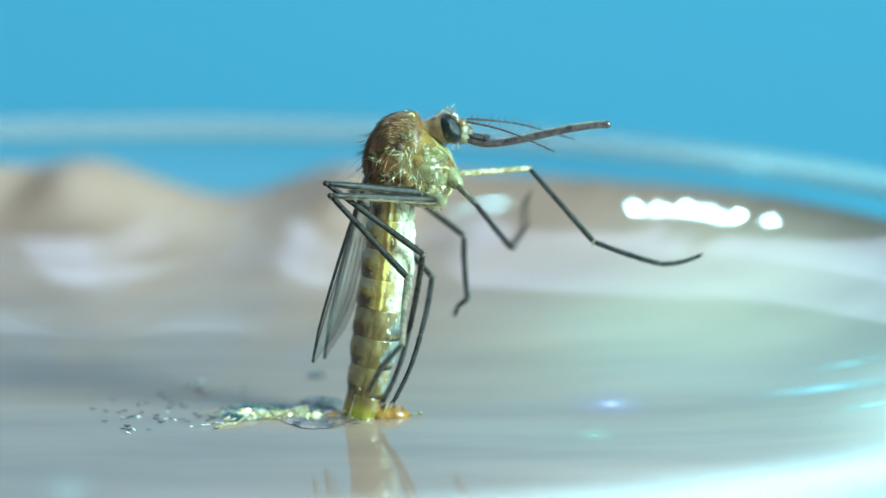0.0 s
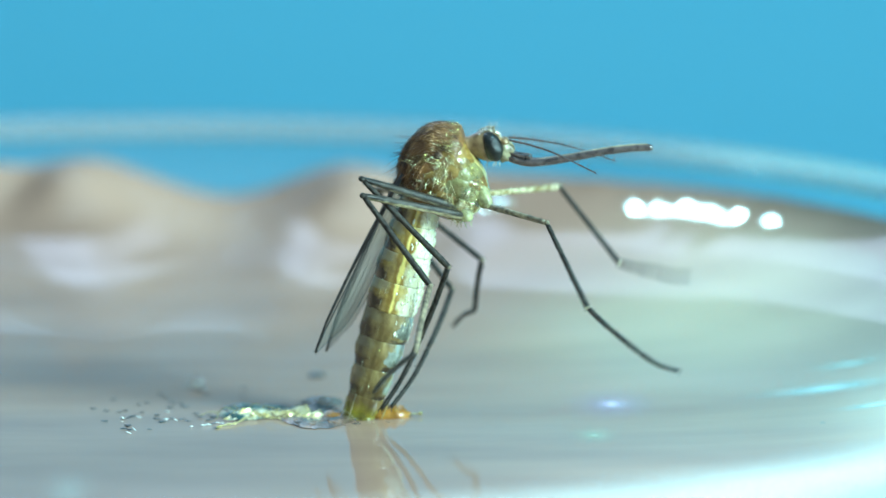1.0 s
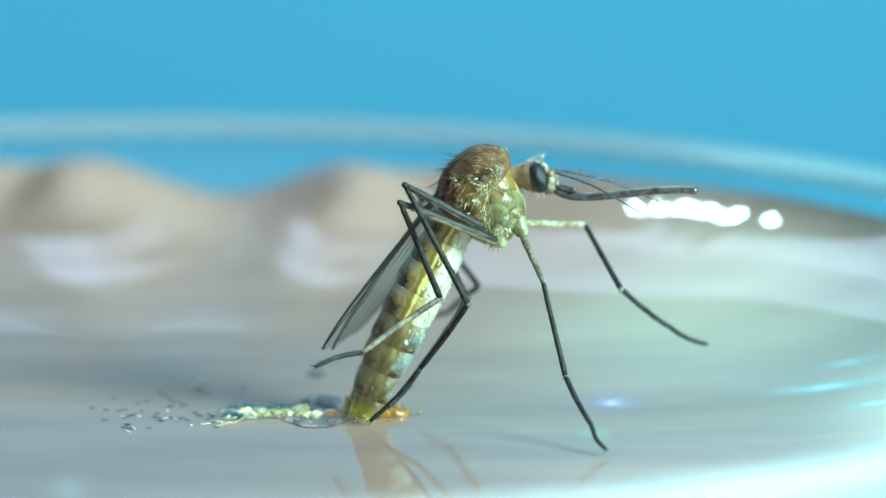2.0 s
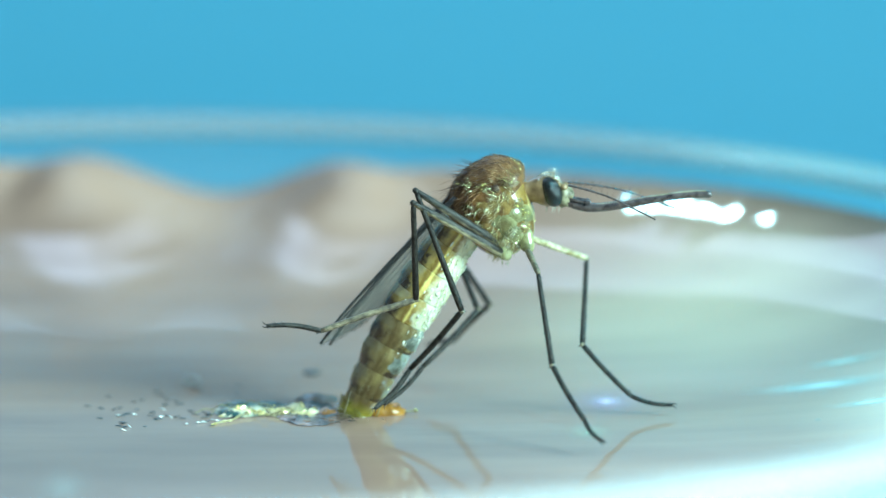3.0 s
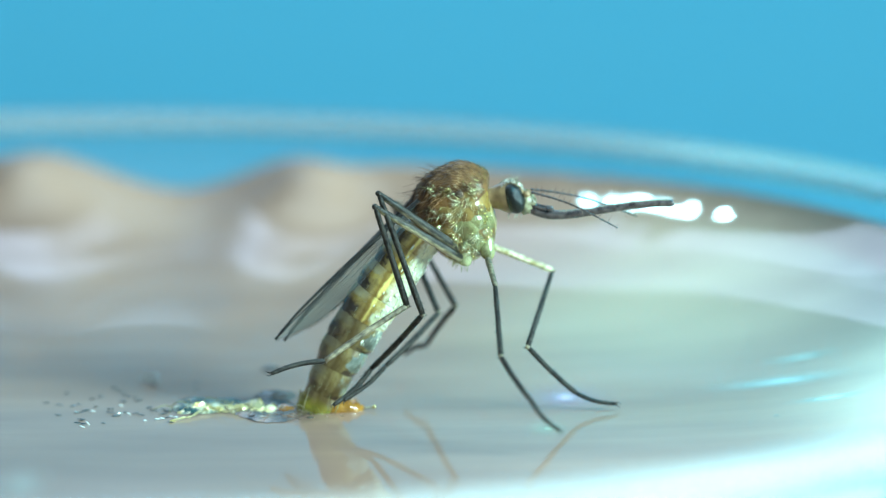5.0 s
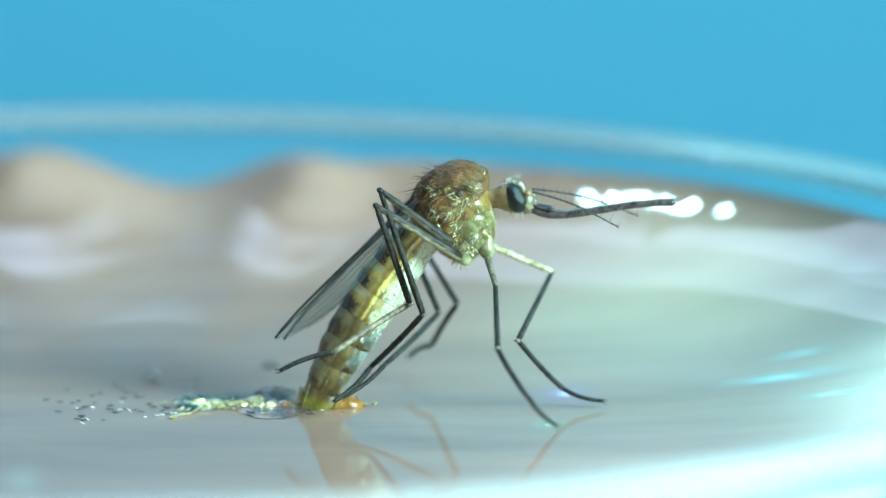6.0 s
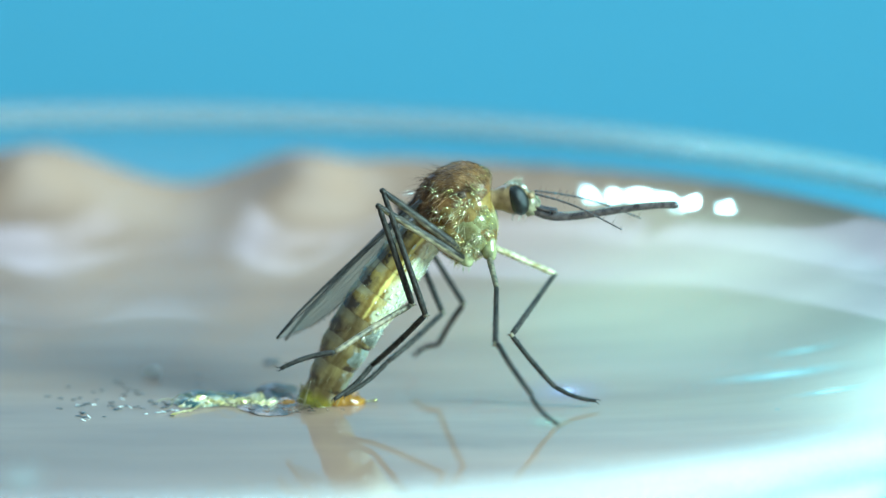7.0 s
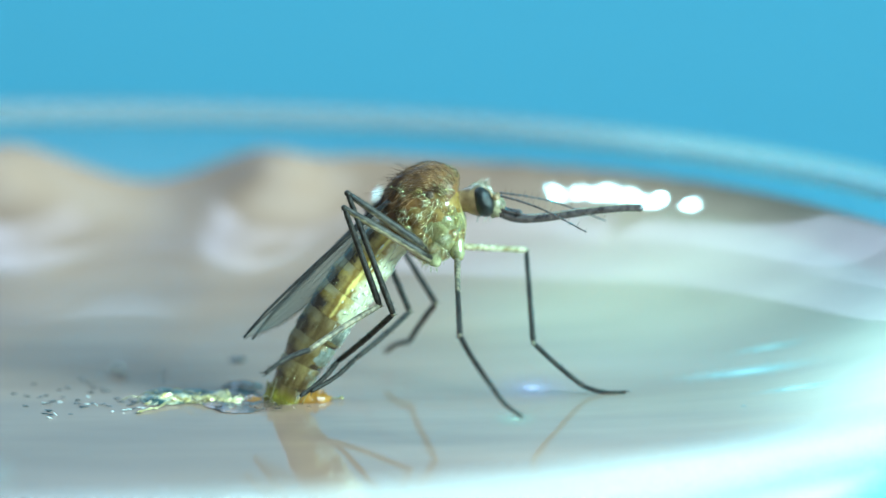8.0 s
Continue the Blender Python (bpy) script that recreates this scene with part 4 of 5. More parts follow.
for x, top in ((-0.3, 0.5), (0.28, 0.35)):
    tube(bm, curve_points([(x, -0.32, 0.02), (x + 0.08, -0.36, top * 0.6), (x + 0.14, -0.36, top)], 4), [0.012] * 8 + [0.004], 5)
for k in range(36):
    x, yy = random.triangular(-2.75, 0.1, -1.8), random.gauss(-0.1, 0.16)
    flake(bm, (x, yy, 0.03 + abs(random.gauss(0, 0.07)) * (1 if x > -2.45 else 0.2)), (random.uniform(-.6, .6), random.uniform(-1, -.1), 1), random.uniform(0.05, 0.24), random.uniform(0.015, 0.05), 0.006)
tagged(part("torn_fringe", bm, GOLD_SHELL, case, "torn golden strands"), kind="stuff")

# ---- scales adrift on the water ----
def adrift(name, material, count, seed, label, sizes, broad, ahead, lean):
    random.seed(seed)
    bm = bmesh.new()
    for k in range(count):
        x = random.gauss(-3.45, 0.7) if k % 3 else random.uniform(-5.0, -2.6)
        y = random.gauss(ahead, 0.55) if k % 4 else random.uniform(-0.8, 2.6 + 2 * ahead)
        way = Vector(lean) + Vector((random.uniform(-.15, .15), random.uniform(-.2, .2), 0))
        flake(bm, (x, y - 0.1, 0.012 + 0.02 * abs(lean[0])), way, random.uniform(*sizes), random.uniform(0.6, 1.0) * broad, 0.006, (1, random.uniform(-0.6, 0.6), 0))
    tagged(new(name, finish(bm, name, material)), label, "debris", kind="stuff")


adrift("floating_dark_scales", FLAKE_DARK, 44, 21, "tiny dark scales drifting on the water", (0.08, 0.18), 0.055, 0.05, (0, -0.12, 1))
adrift("floating_bright_scales", SPANGLE, 12, 22, "tiny glinting scales drifting on the water", (0.08, 0.15), 0.035, -0.5, (0.6, -0.85, 0.75))
fluff = thing("fluff", "pale tuft of fluff on the water", "debris", (-3.12, 2.5, 0))
bm = bmesh.new()
random.seed(8)
for k in range(60):
    p = Vector((random.gauss(0, 0.07), random.gauss(0, 0.1), abs(random.gauss(0.06, 0.06)) + 0.01))
    hair(bm, p, (random.uniform(-1, 1), random.uniform(-1, 1), random.uniform(0, 0.8)), random.uniform(0.06, 0.14), 0.008, 0.4)
part("fibres", bm, SPANGLE, fluff)


def film_and_glint(label, x, y, skins):
    """Thin skins, films and painted glints, that lie on the water and follow it."""
    film = thing("film_glint", label, "film", (x, y, 0), group="films on the water")
    for name, material, wide, deep, lift, note in skins:
        bm = bmesh.new()
        hub, rows = bm.verts.new((0, 0, water_height(x, y) + lift)), []
        for j in range(1, 7):
            row = []
            for k in range(40):
                g = 2 * math.pi * k / 40
                u = j / 6 * (1 + 0.12 * noise.noise(Vector((2 * math.cos(g), 2 * math.sin(g), 0))))
                p = Vector((wide * u * math.cos(g), deep * u * math.sin(g), 0))
                row.append(bm.verts.new((p.x, p.y, water_height(x + p.x, y + p.y) + lift)))
            rows.append(row)
        for k in range(40):
            bm.faces.new((hub, rows[0][k], rows[0][(k + 1) % 40]))
            for r, q in zip(rows, rows[1:]):
                bm.faces.new((r[k], q[k], q[(k + 1) % 40], r[(k + 1) % 40]))
        part(name, bm, material, film, note)


FILM_WISP = film_glint_material("pale_wisp_film", (0.50, 0.56, 0.50), (0.66, 0.70, 0.64), 0.95, 0.32, 0.7)
FILM_STREAK = film_glint_material("pale_streak_film", (0.50, 0.58, 0.54), (0.66, 0.72, 0.68), 1.7, 0.5, 0.8)
# a painted glint with a lilac glow around it
film_and_glint("small pinkish painted glint on the water", 4.28, 0.75, (("skin", GLINT, 0.4, 0.55, 0.02, ""), ("glint_halo", GLINT_HALO, 1.2, 1.75, 0.012, "painted lilac glow round the glint")))
film_and_glint("long pale streak of film drifting on the water", 8.1, 1.0, (("skin", FILM_STREAK, 1.9, 0.55, 0.012, ""),))
for x, y in ((8.6, 2.3), (8.9, -0.6)):
    film_and_glint("thin pale wisp of film drifting on the water", x, y, (("skin", FILM_WISP, 1.0, 0.36, 0.012, ""),))
# two more reflections painted on the water, one faint, one green
GLINT_FAINT = film_glint_material("painted_faint_glint", (0.56, 0.62, 0.56), (0.66, 0.70, 0.64), 0.7, 2.4, 0.35)
film_and_glint("faint round pale painted reflection on the water", -5.1, -6.0, (("skin", GLINT_FAINT, 0.8, 2.6, 0.012, ""),))
film_and_glint("small pale green painted glint on the water", 3.9, -1.7, (("skin", GLINT_GREEN, 0.6, 1.0, 0.012, ""),))
bubble = thing("bubble", "tiny clear air bubble on the water", "bubble", (7.9, -1.5, water_height(7.9, -1.5)))
part("dome", ball(bmesh.new(), (0, 0, 0), (0.05, 0.05, 0.045), 0.03, 2, 24, 14, keep=lambda p: p.z > -0.02), PLASTIC, bubble)
crumb = thing("crumb", "dark soft crumb on the water", "debris", (-0.98, 3.5, 0))
part("lump", ball(bmesh.new(), (0, 0, 0.03), (0.14, 0.18, 0.05), 0.4, 2), FLAKE_DARK, crumb)


# ---- how it moves ----
BODY = []


def hold(t, x, z, pitch, ex, ez, nod, wx, wz):
    BODY.append((t, (x, z, pitch, ex, ez, nod, wx, wz)))


def between(rows, t):
    if t <= rows[0][0]:
        return rows[0][1]
    for (a, p), (b, q) in zip(rows, rows[1:]):
        if t <= b:
            k = (t - a) / (b - a)
            return [u + (v - u) * k for u, v in zip(p, q)]
    return rows[-1][1]


def at(m):
    m = m.copy()
    m.translation = m.translation * MM
    return m


TIMES = [k / 10 for k in range(14)] + [1.35, 1.4, 1.45, 1.5, 1.6, 1.7, 1.95, 2.2, 2.5, 2.8, 3.0, 3.15, 3.3, 3.5, 4.0, 4.5, 5.1, 5.8, 6.5, 7.2, 7.3, 7.4, 7.5, 7.6, 7.7, 7.8, 7.9, 8.0]
DOWN = Vector((0, 0, -1))


def motions():
    hold(0, 1.194, 3.819, -12.0, 1.373, 5.180, 0.9, -1.02, 1.03)
    hold(0.2, 1.292, 3.738, -10.0, 1.550, 5.099, -0.7, -1.04, 1.04)
    hold(0.4, 1.310, 3.738, -8.0, 1.598, 5.089, -0.3, -1.05, 1.06)
    hold(0.5, 1.330, 3.718, -7.0, 1.647, 5.068, 0.1, -1.06, 1.07)
    hold(0.6, 1.399, 3.667, -5.0, 1.775, 5.048, 0.1, -1.04, 1.09)
    hold(0.7, 1.497, 3.617, -3.0, 1.943, 4.957, -1.3, -1.03, 1.11)
    hold(0.8, 1.556, 3.576, -2.0, 1.992, 4.917, -1.5, -1.02, 1.12)
    hold(0.9, 1.586, 3.566, -1.0, 2.041, 4.897, -1.4, -1.01, 1.13)
    hold(1, 1.615, 3.546, 0.0, 2.100, 4.866, -1.1, -1.01, 1.15)
    hold(1.1, 1.793, 3.414, 2.0, 2.318, 4.695, -2.8, -0.98, 1.19)
    hold(1.2, 1.992, 3.292, 4.0, 2.586, 4.513, -6.9, -0.95, 1.24)
    hold(1.3, 2.051, 3.252, 4.5, 2.615, 4.462, -7.6, -0.94, 1.25)
    hold(1.4, 2.050, 3.252, 5.0, 2.635, 4.462, -6.6, -0.93, 1.27)
    hold(1.5, 2.069, 3.231, 5.5, 2.703, 4.452, -6.9, -0.92, 1.28)
    hold(1.6, 2.099, 3.187, 6.0, 2.763, 4.408, -7.8, -0.92, 1.27)
    hold(1.7, 2.109, 3.174, 6.5, 2.763, 4.405, -6.5, -0.91, 1.26)
    hold(2.8, 2.398, 2.822, 15.0, 3.261, 4.014, -2.5, -0.62, 1.37)
    hold(3, 2.349, 2.836, 15.9, 3.231, 4.007, -1.7, -0.78, 1.35)
    hold(3.15, 2.368, 2.814, 16.5, 3.251, 3.985, -2.1, -0.82, 1.37)
    hold(3.3, 2.378, 2.791, 17.1, 3.281, 3.963, -2.6, -0.85, 1.39)
    hold(3.5, 2.349, 2.755, 18.0, 3.271, 3.937, -2.3, -0.74, 1.32)
    hold(4, 2.398, 2.740, 18.5, 3.311, 3.881, -1.9, -0.84, 1.40)
    hold(4.5, 2.379, 2.694, 19.0, 3.301, 3.846, -2.6, -0.83, 1.39)
    hold(5.8, 2.349, 2.633, 20.0, 3.321, 3.785, -2.6, -0.84, 1.35)
    hold(6.5, 2.377, 2.572, 20.0, 3.350, 3.704, -2.4, -0.82, 1.31)
    hold(7.2, 2.379, 2.532, 20.0, 3.362, 3.664, -3.2, -0.79, 1.30)
    hold(7.3, 2.409, 2.522, 20.0, 3.372, 3.643, -3.8, -0.78, 1.30)
    hold(7.4, 2.439, 2.501, 20.0, 3.362, 3.623, -3.9, -0.76, 1.29)
    hold(7.5, 2.419, 2.481, 20.0, 3.342, 3.613, -3.7, -0.74, 1.29)
    hold(7.6, 2.399, 2.471, 20.0, 3.322, 3.593, -3.7, -0.76, 1.29)
    hold(7.7, 2.399, 2.471, 20.0, 3.322, 3.583, -3.5, -0.73, 1.29)
    hold(7.8, 2.399, 2.471, 20.0, 3.322, 3.583, -3.5, -0.70, 1.30)
    hold(7.9, 2.409, 2.471, 20.0, 3.332, 3.583, -3.3, -0.73, 1.30)
    hold(8, 2.409, 2.491, 20.0, 3.342, 3.593, -3.2, -0.75, 1.30)
    stand(fore_near, 0, (1.83, -1.66, 4.12), (2.42, -3.20, 3.63), (2.64, -4.23, 4.21), (2.67, -4.62, 4.81))
    stand(fore_near, 0.1, (1.81, -1.67, 3.99), (2.00, -3.37, 3.86), (2.04, -4.56, 4.04), (2.14, -5.27, 4.01))
    stand(fore_near, 0.2, (1.91, -1.67, 4.09), (2.52, -3.08, 3.31), (2.69, -4.20, 3.71), (2.72, -4.79, 4.12))
    stand(fore_near, 0.3, (2.11, -1.60, 3.88), (2.93, -2.21, 2.50), (3.34, -3.32, 2.27), (3.66, -3.94, 2.09))
    stand(fore_near, 0.4, (2.21, -1.52, 3.71), (2.96, -1.84, 2.20), (3.56, -2.64, 1.53), (4.06, -2.98, 1.16))
    stand(fore_near, 0.5, (2.15, -1.62, 3.98), (2.88, -1.93, 2.45), (3.72, -2.13, 1.62), (4.24, -2.61, 1.48))
    stand(fore_near, 0.6, (2.20, -1.63, 4.03), (3.07, -2.32, 2.71), (4.05, -2.49, 2.04), (4.34, -3.11, 2.27))
    stand(fore_near, 0.7, (2.65, -1.43, 4.24), (3.87, -1.70, 3.06), (4.63, -2.42, 2.48), (5.00, -2.88, 2.08))
    stand(fore_near, 0.8, (3.19, -0.82, 3.66), (3.86, -1.15, 2.11), (4.73, -1.35, 1.31), (5.41, -1.58, 1.31))
    stand(fore_near, 0.9, (3.00, -1.25, 3.94), (3.55, -1.58, 2.34), (4.25, -1.80, 1.40), (4.88, -1.90, 1.06))
    stand(fore_near, 1, (3.07, -1.19, 3.70), (3.76, -2.00, 2.35), (4.67, -2.19, 1.59), (5.32, -2.28, 1.29))
    stand(fore_near, 1.1, (2.89, -1.48, 4.00), (3.85, -1.79, 2.61), (4.88, -1.95, 2.01), (5.39, -2.45, 2.09))
    stand(fore_near, 1.2, (2.77, -1.61, 3.93), (3.71, -1.91, 2.52), (4.62, -2.69, 2.39), (4.88, -3.30, 2.65))
    stand(fore_near, 1.3, (2.51, -1.67, 3.84), (3.13, -3.02, 2.97), (3.60, -4.06, 2.61), (3.88, -4.49, 2.11))
    stand(fore_near, 1.35, (2.20, -1.27, 4.47), (1.88, -2.73, 5.31), (1.87, -3.67, 6.06), (1.95, -4.21, 6.54))
    stand(fore_near, 1.4, (1.69, -0.19, 4.57), (0.70, 0.03, 5.95), (0.34, -0.88, 6.64), (0.24, -1.53, 6.94))
    stand(fore_near, 1.45, (1.91, -1.29, 4.27), (1.78, -2.96, 4.67), (1.86, -4.15, 4.78), (1.95, -4.81, 4.51))
    stand(fore_near, 1.5, (2.44, -1.67, 3.24), (2.66, -3.11, 2.32), (2.68, -4.28, 2.07), (2.76, -4.95, 1.81))
    stand(fore_near, 1.6, (2.94, -1.39, 2.70), (3.41, -2.27, 1.31), (3.73, -3.30, 0.77), (3.96, -3.94, 0.53))
    stand(fore_near, 1.7, (2.96, -1.38, 2.68), (3.41, -1.73, 1.05), (3.80, -2.64, 0.38), (4.00, -3.28, 0.12))
    stand(fore_near, 2.8, (3.04, -1.68, 2.87), (3.30, -2.45, 1.35), (3.82, -3.19, 0.56), (4.09, -3.77, 0.24))
    stand(fore_near, 3, (2.99, -1.68, 2.87), (3.22, -2.53, 1.39), (3.77, -3.19, 0.55), (4.06, -3.80, 0.32))
    stand(fore_near, 3.3, (2.98, -1.67, 2.72), (3.15, -2.89, 1.51), (3.70, -3.59, 0.70), (4.07, -4.13, 0.41))
    stand(fore_near, 3.5, (3.00, -1.67, 2.68), (3.12, -2.91, 1.50), (3.68, -3.67, 0.75), (4.10, -4.16, 0.42))
    stand(fore_near, 4, (2.99, -1.67, 2.67), (3.13, -2.92, 1.49), (3.60, -3.87, 0.92), (4.08, -4.00, 0.40))
    stand(fore_near, 4.5, (2.97, -1.67, 2.61), (3.07, -3.02, 1.54), (3.56, -3.97, 1.01), (4.04, -4.10, 0.49))
    stand(fore_near, 5.8, (2.97, -1.67, 2.53), (2.99, -3.16, 1.67), (3.45, -4.09, 1.07), (3.96, -4.22, 0.58))
    stand(fore_near, 6.5, (2.98, -1.67, 2.49), (2.95, -3.21, 1.72), (3.53, -3.93, 0.96), (3.94, -4.39, 0.58))
    stand(fore_near, 7.2, (2.96, -1.66, 2.38), (2.91, -3.27, 1.77), (3.49, -3.98, 1.00), (3.96, -4.32, 0.58))
    stand(fore_near, 7.3, (2.93, -1.65, 2.32), (2.89, -3.28, 1.78), (3.48, -4.02, 1.05), (3.98, -4.15, 0.55))
    stand(fore_near, 7.4, (2.91, -1.65, 2.31), (2.89, -3.29, 1.80), (3.48, -4.01, 1.03), (3.99, -4.13, 0.54))
    stand(fore_near, 7.5, (2.91, -1.65, 2.30), (2.89, -3.31, 1.83), (3.41, -4.12, 1.12), (3.91, -4.25, 0.62))
    stand(fore_near, 7.6, (2.84, -1.66, 2.30), (2.84, -3.31, 1.83), (3.45, -3.93, 1.01), (3.97, -4.06, 0.53))
    stand(fore_near, 7.7, (2.87, -1.66, 2.30), (2.87, -3.32, 1.85), (3.42, -4.09, 1.12), (3.92, -4.22, 0.62))
    stand(fore_near, 7.8, (2.87, -1.66, 2.30), (2.88, -3.31, 1.83), (3.42, -4.12, 1.13), (3.92, -4.25, 0.62))
    stand(fore_near, 7.9, (2.85, -1.66, 2.30), (2.88, -3.31, 1.83), (3.45, -4.04, 1.07), (3.95, -4.17, 0.57))
    stand(fore_near, 8, (2.89, -1.65, 2.30), (2.89, -3.31, 1.83), (3.41, -4.13, 1.13), (3.91, -4.26, 0.63))
    stand(fore_far, 0, (2.82, 0.64, 4.35), (3.94, 0.33, 3.09), (5.13, 0.20, 2.70), (5.84, 0.38, 2.83))
    stand(fore_far, 0.1, (2.87, 0.67, 4.24), (3.96, 0.39, 2.95), (5.11, 0.25, 2.48), (5.82, 0.46, 2.63))
    stand(fore_far, 0.2, (2.96, 0.30, 4.13), (3.94, 0.01, 2.74), (5.03, -0.15, 2.16), (5.78, -0.19, 2.18))
    stand(fore_far, 0.3, (2.97, 0.28, 4.00), (3.81, -0.03, 2.53), (4.83, -0.21, 1.84), (5.57, -0.27, 1.71))
    stand(fore_far, 0.4, (2.97, 0.65, 4.20), (3.83, 0.02, 2.85), (4.95, -0.13, 2.33), (5.70, -0.16, 2.37))
    stand(fore_far, 0.5, (2.80, 1.06, 4.31), (3.91, 0.79, 3.02), (4.79, 1.64, 2.75), (5.41, 2.04, 2.64))
    stand(fore_far, 0.6, (2.71, 1.28, 4.22), (3.97, 1.03, 3.08), (4.70, 2.03, 2.90), (5.05, 2.13, 3.56))
    stand(fore_far, 0.7, (2.68, 1.38, 3.79), (3.93, 1.12, 2.64), (4.90, 1.84, 2.32), (5.20, 2.43, 2.67))
    stand(fore_far, 0.8, (2.92, 1.23, 3.75), (4.26, 0.98, 2.70), (5.29, 1.60, 2.36), (5.65, 2.21, 2.61))
    stand(fore_far, 0.9, (3.07, 0.99, 3.54), (4.16, 0.70, 2.24), (5.14, 0.50, 1.49), (5.86, 0.68, 1.36))
    stand(fore_far, 1, (3.34, 0.59, 4.03), (4.38, 0.09, 2.75), (5.07, 1.08, 2.41), (5.69, 1.46, 2.24))
    stand(fore_far, 1.1, (3.49, 0.59, 4.13), (4.97, 0.17, 3.38), (5.67, 1.20, 3.31), (6.24, 1.26, 3.80))
    stand(fore_far, 1.2, (3.76, 0.32, 3.75), (4.98, -0.83, 3.38), (5.72, 0.10, 3.00), (6.15, 0.58, 2.61))
    stand(fore_far, 1.3, (3.79, 0.25, 3.30), (4.95, -0.05, 2.06), (5.93, -0.25, 1.31), (6.66, -0.32, 1.18))
    stand(fore_far, 1.4, (3.75, 0.23, 3.17), (4.33, -0.11, 1.59), (5.15, -0.34, 0.67), (5.84, -0.44, 0.37))
    stand(fore_far, 1.5, (3.85, 0.30, 3.58), (4.76, -0.01, 2.15), (5.74, 0.37, 1.48), (6.48, 0.31, 1.36))
    stand(fore_far, 1.6, (3.63, 0.45, 4.31), (4.78, -0.83, 4.28), (5.41, 0.02, 3.62), (5.83, 0.41, 3.14))
    stand(fore_far, 1.7, (3.65, 1.11, 3.63), (4.56, -0.30, 3.22), (5.34, 0.47, 2.62), (5.86, 0.85, 2.24))
    stand(fore_far, 2.2, (3.87, 0.95, 3.03), (4.24, -0.23, 1.83), (5.14, -0.08, 0.98), (5.83, -0.17, 0.70))
    stand(fore_far, 2.8, (3.96, 1.00, 2.62), (3.87, -0.04, 1.25), (4.73, -0.25, 0.37), (5.46, -0.32, 0.21))
    stand(fore_far, 3, (3.92, 0.97, 2.61), (3.82, -0.10, 1.27), (4.67, -0.32, 0.39), (5.40, -0.39, 0.24))
    stand(fore_far, 3.3, (3.97, 0.96, 2.58), (3.81, -0.05, 1.19), (4.68, -0.06, 0.30), (5.42, -0.13, 0.17))
    stand(fore_far, 3.5, (4.02, 0.83, 2.54), (3.77, -0.23, 1.21), (4.68, -0.44, 0.38), (5.42, -0.51, 0.24))
    stand(fore_far, 4, (4.05, 0.77, 2.42), (3.74, -0.42, 1.22), (4.63, -0.29, 0.35), (5.36, -0.36, 0.20))
    stand(fore_far, 4.5, (4.06, 0.76, 2.41), (3.67, -0.41, 1.21), (4.54, -0.19, 0.35), (5.27, -0.26, 0.17))
    stand(fore_far, 5.8, (4.04, 0.69, 2.31), (3.43, -0.55, 1.28), (4.24, -0.26, 0.37), (4.96, -0.34, 0.16))
    stand(fore_far, 6.5, (4.06, 0.69, 2.22), (3.33, -0.60, 1.34), (4.10, -0.33, 0.39), (4.81, -0.41, 0.17))
    stand(fore_far, 7.2, (4.09, 0.65, 2.22), (3.27, -0.60, 1.36), (4.06, -0.49, 0.39), (4.76, -0.57, 0.15))
    stand(fore_far, 7.3, (4.10, 0.99, 2.62), (3.48, -0.23, 1.57), (4.36, -0.10, 0.69), (4.90, -0.23, 0.19))
    stand(fore_far, 7.4, (3.57, 1.41, 3.20), (3.61, -0.03, 2.26), (4.59, 0.74, 2.10), (5.27, 0.77, 2.43))
    stand(fore_far, 7.5, (3.83, 1.28, 3.02), (4.21, -0.28, 2.40), (5.19, 0.47, 2.61), (5.66, 0.56, 3.19))
    stand(fore_far, 7.6, (4.08, 0.91, 3.03), (4.72, -0.18, 1.86), (5.69, 0.60, 1.81), (6.13, 0.69, 2.41))
    stand(fore_far, 7.7, (4.19, 0.77, 2.77), (4.74, 0.42, 1.18), (5.81, 0.93, 0.79), (6.50, 0.95, 1.10))
    stand(fore_far, 7.8, (4.24, 0.53, 2.57), (4.55, 0.18, 0.92), (5.63, 0.44, 0.34), (6.38, 0.41, 0.41))
    stand(fore_far, 7.9, (4.24, 0.56, 2.53), (4.47, 0.21, 0.86), (5.41, 0.58, 0.13), (6.16, 0.53, 0.09))
    stand(fore_far, 8, (4.17, 0.82, 2.55), (4.27, 0.00, 1.03), (5.17, 0.23, 0.20), (5.91, 0.17, 0.10))
    stand(mid_near, 0, (-0.69, -1.35, 4.22), (0.65, -1.62, 2.82), (0.55, -3.13, 1.94), (-0.04, -3.29, 1.14))
    stand(mid_near, 0.5, (-0.49, -1.39, 4.24), (0.77, -1.68, 2.78), (0.62, -3.15, 1.84), (-0.05, -3.31, 1.12))
    stand(mid_near, 0.7, (-0.30, -1.39, 4.22), (0.90, -1.69, 2.72), (0.77, -3.21, 1.85), (0.06, -3.35, 1.16))
    stand(mid_near, 1, (-0.13, -1.42, 4.23), (1.03, -1.73, 2.70), (0.77, -3.21, 1.80), (0.04, -3.35, 1.14))
    stand(mid_near, 1.2, (0.24, -1.31, 4.10), (1.27, -1.64, 2.47), (0.77, -3.09, 1.63), (-0.01, -3.22, 1.01))
    stand(mid_near, 1.5, (0.37, -1.34, 4.13), (1.32, -1.68, 2.46), (0.71, -3.15, 1.74), (-0.01, -3.30, 1.07))
    stand(mid_near, 1.6, (0.38, -1.29, 4.10), (1.36, -1.63, 2.45), (0.42, -2.81, 1.57), (-0.16, -3.55, 1.23))
    stand(mid_near, 1.7, (0.38, -1.26, 4.09), (1.36, -1.05, 2.42), (0.10, -1.30, 1.23), (-0.60, -1.97, 1.02))
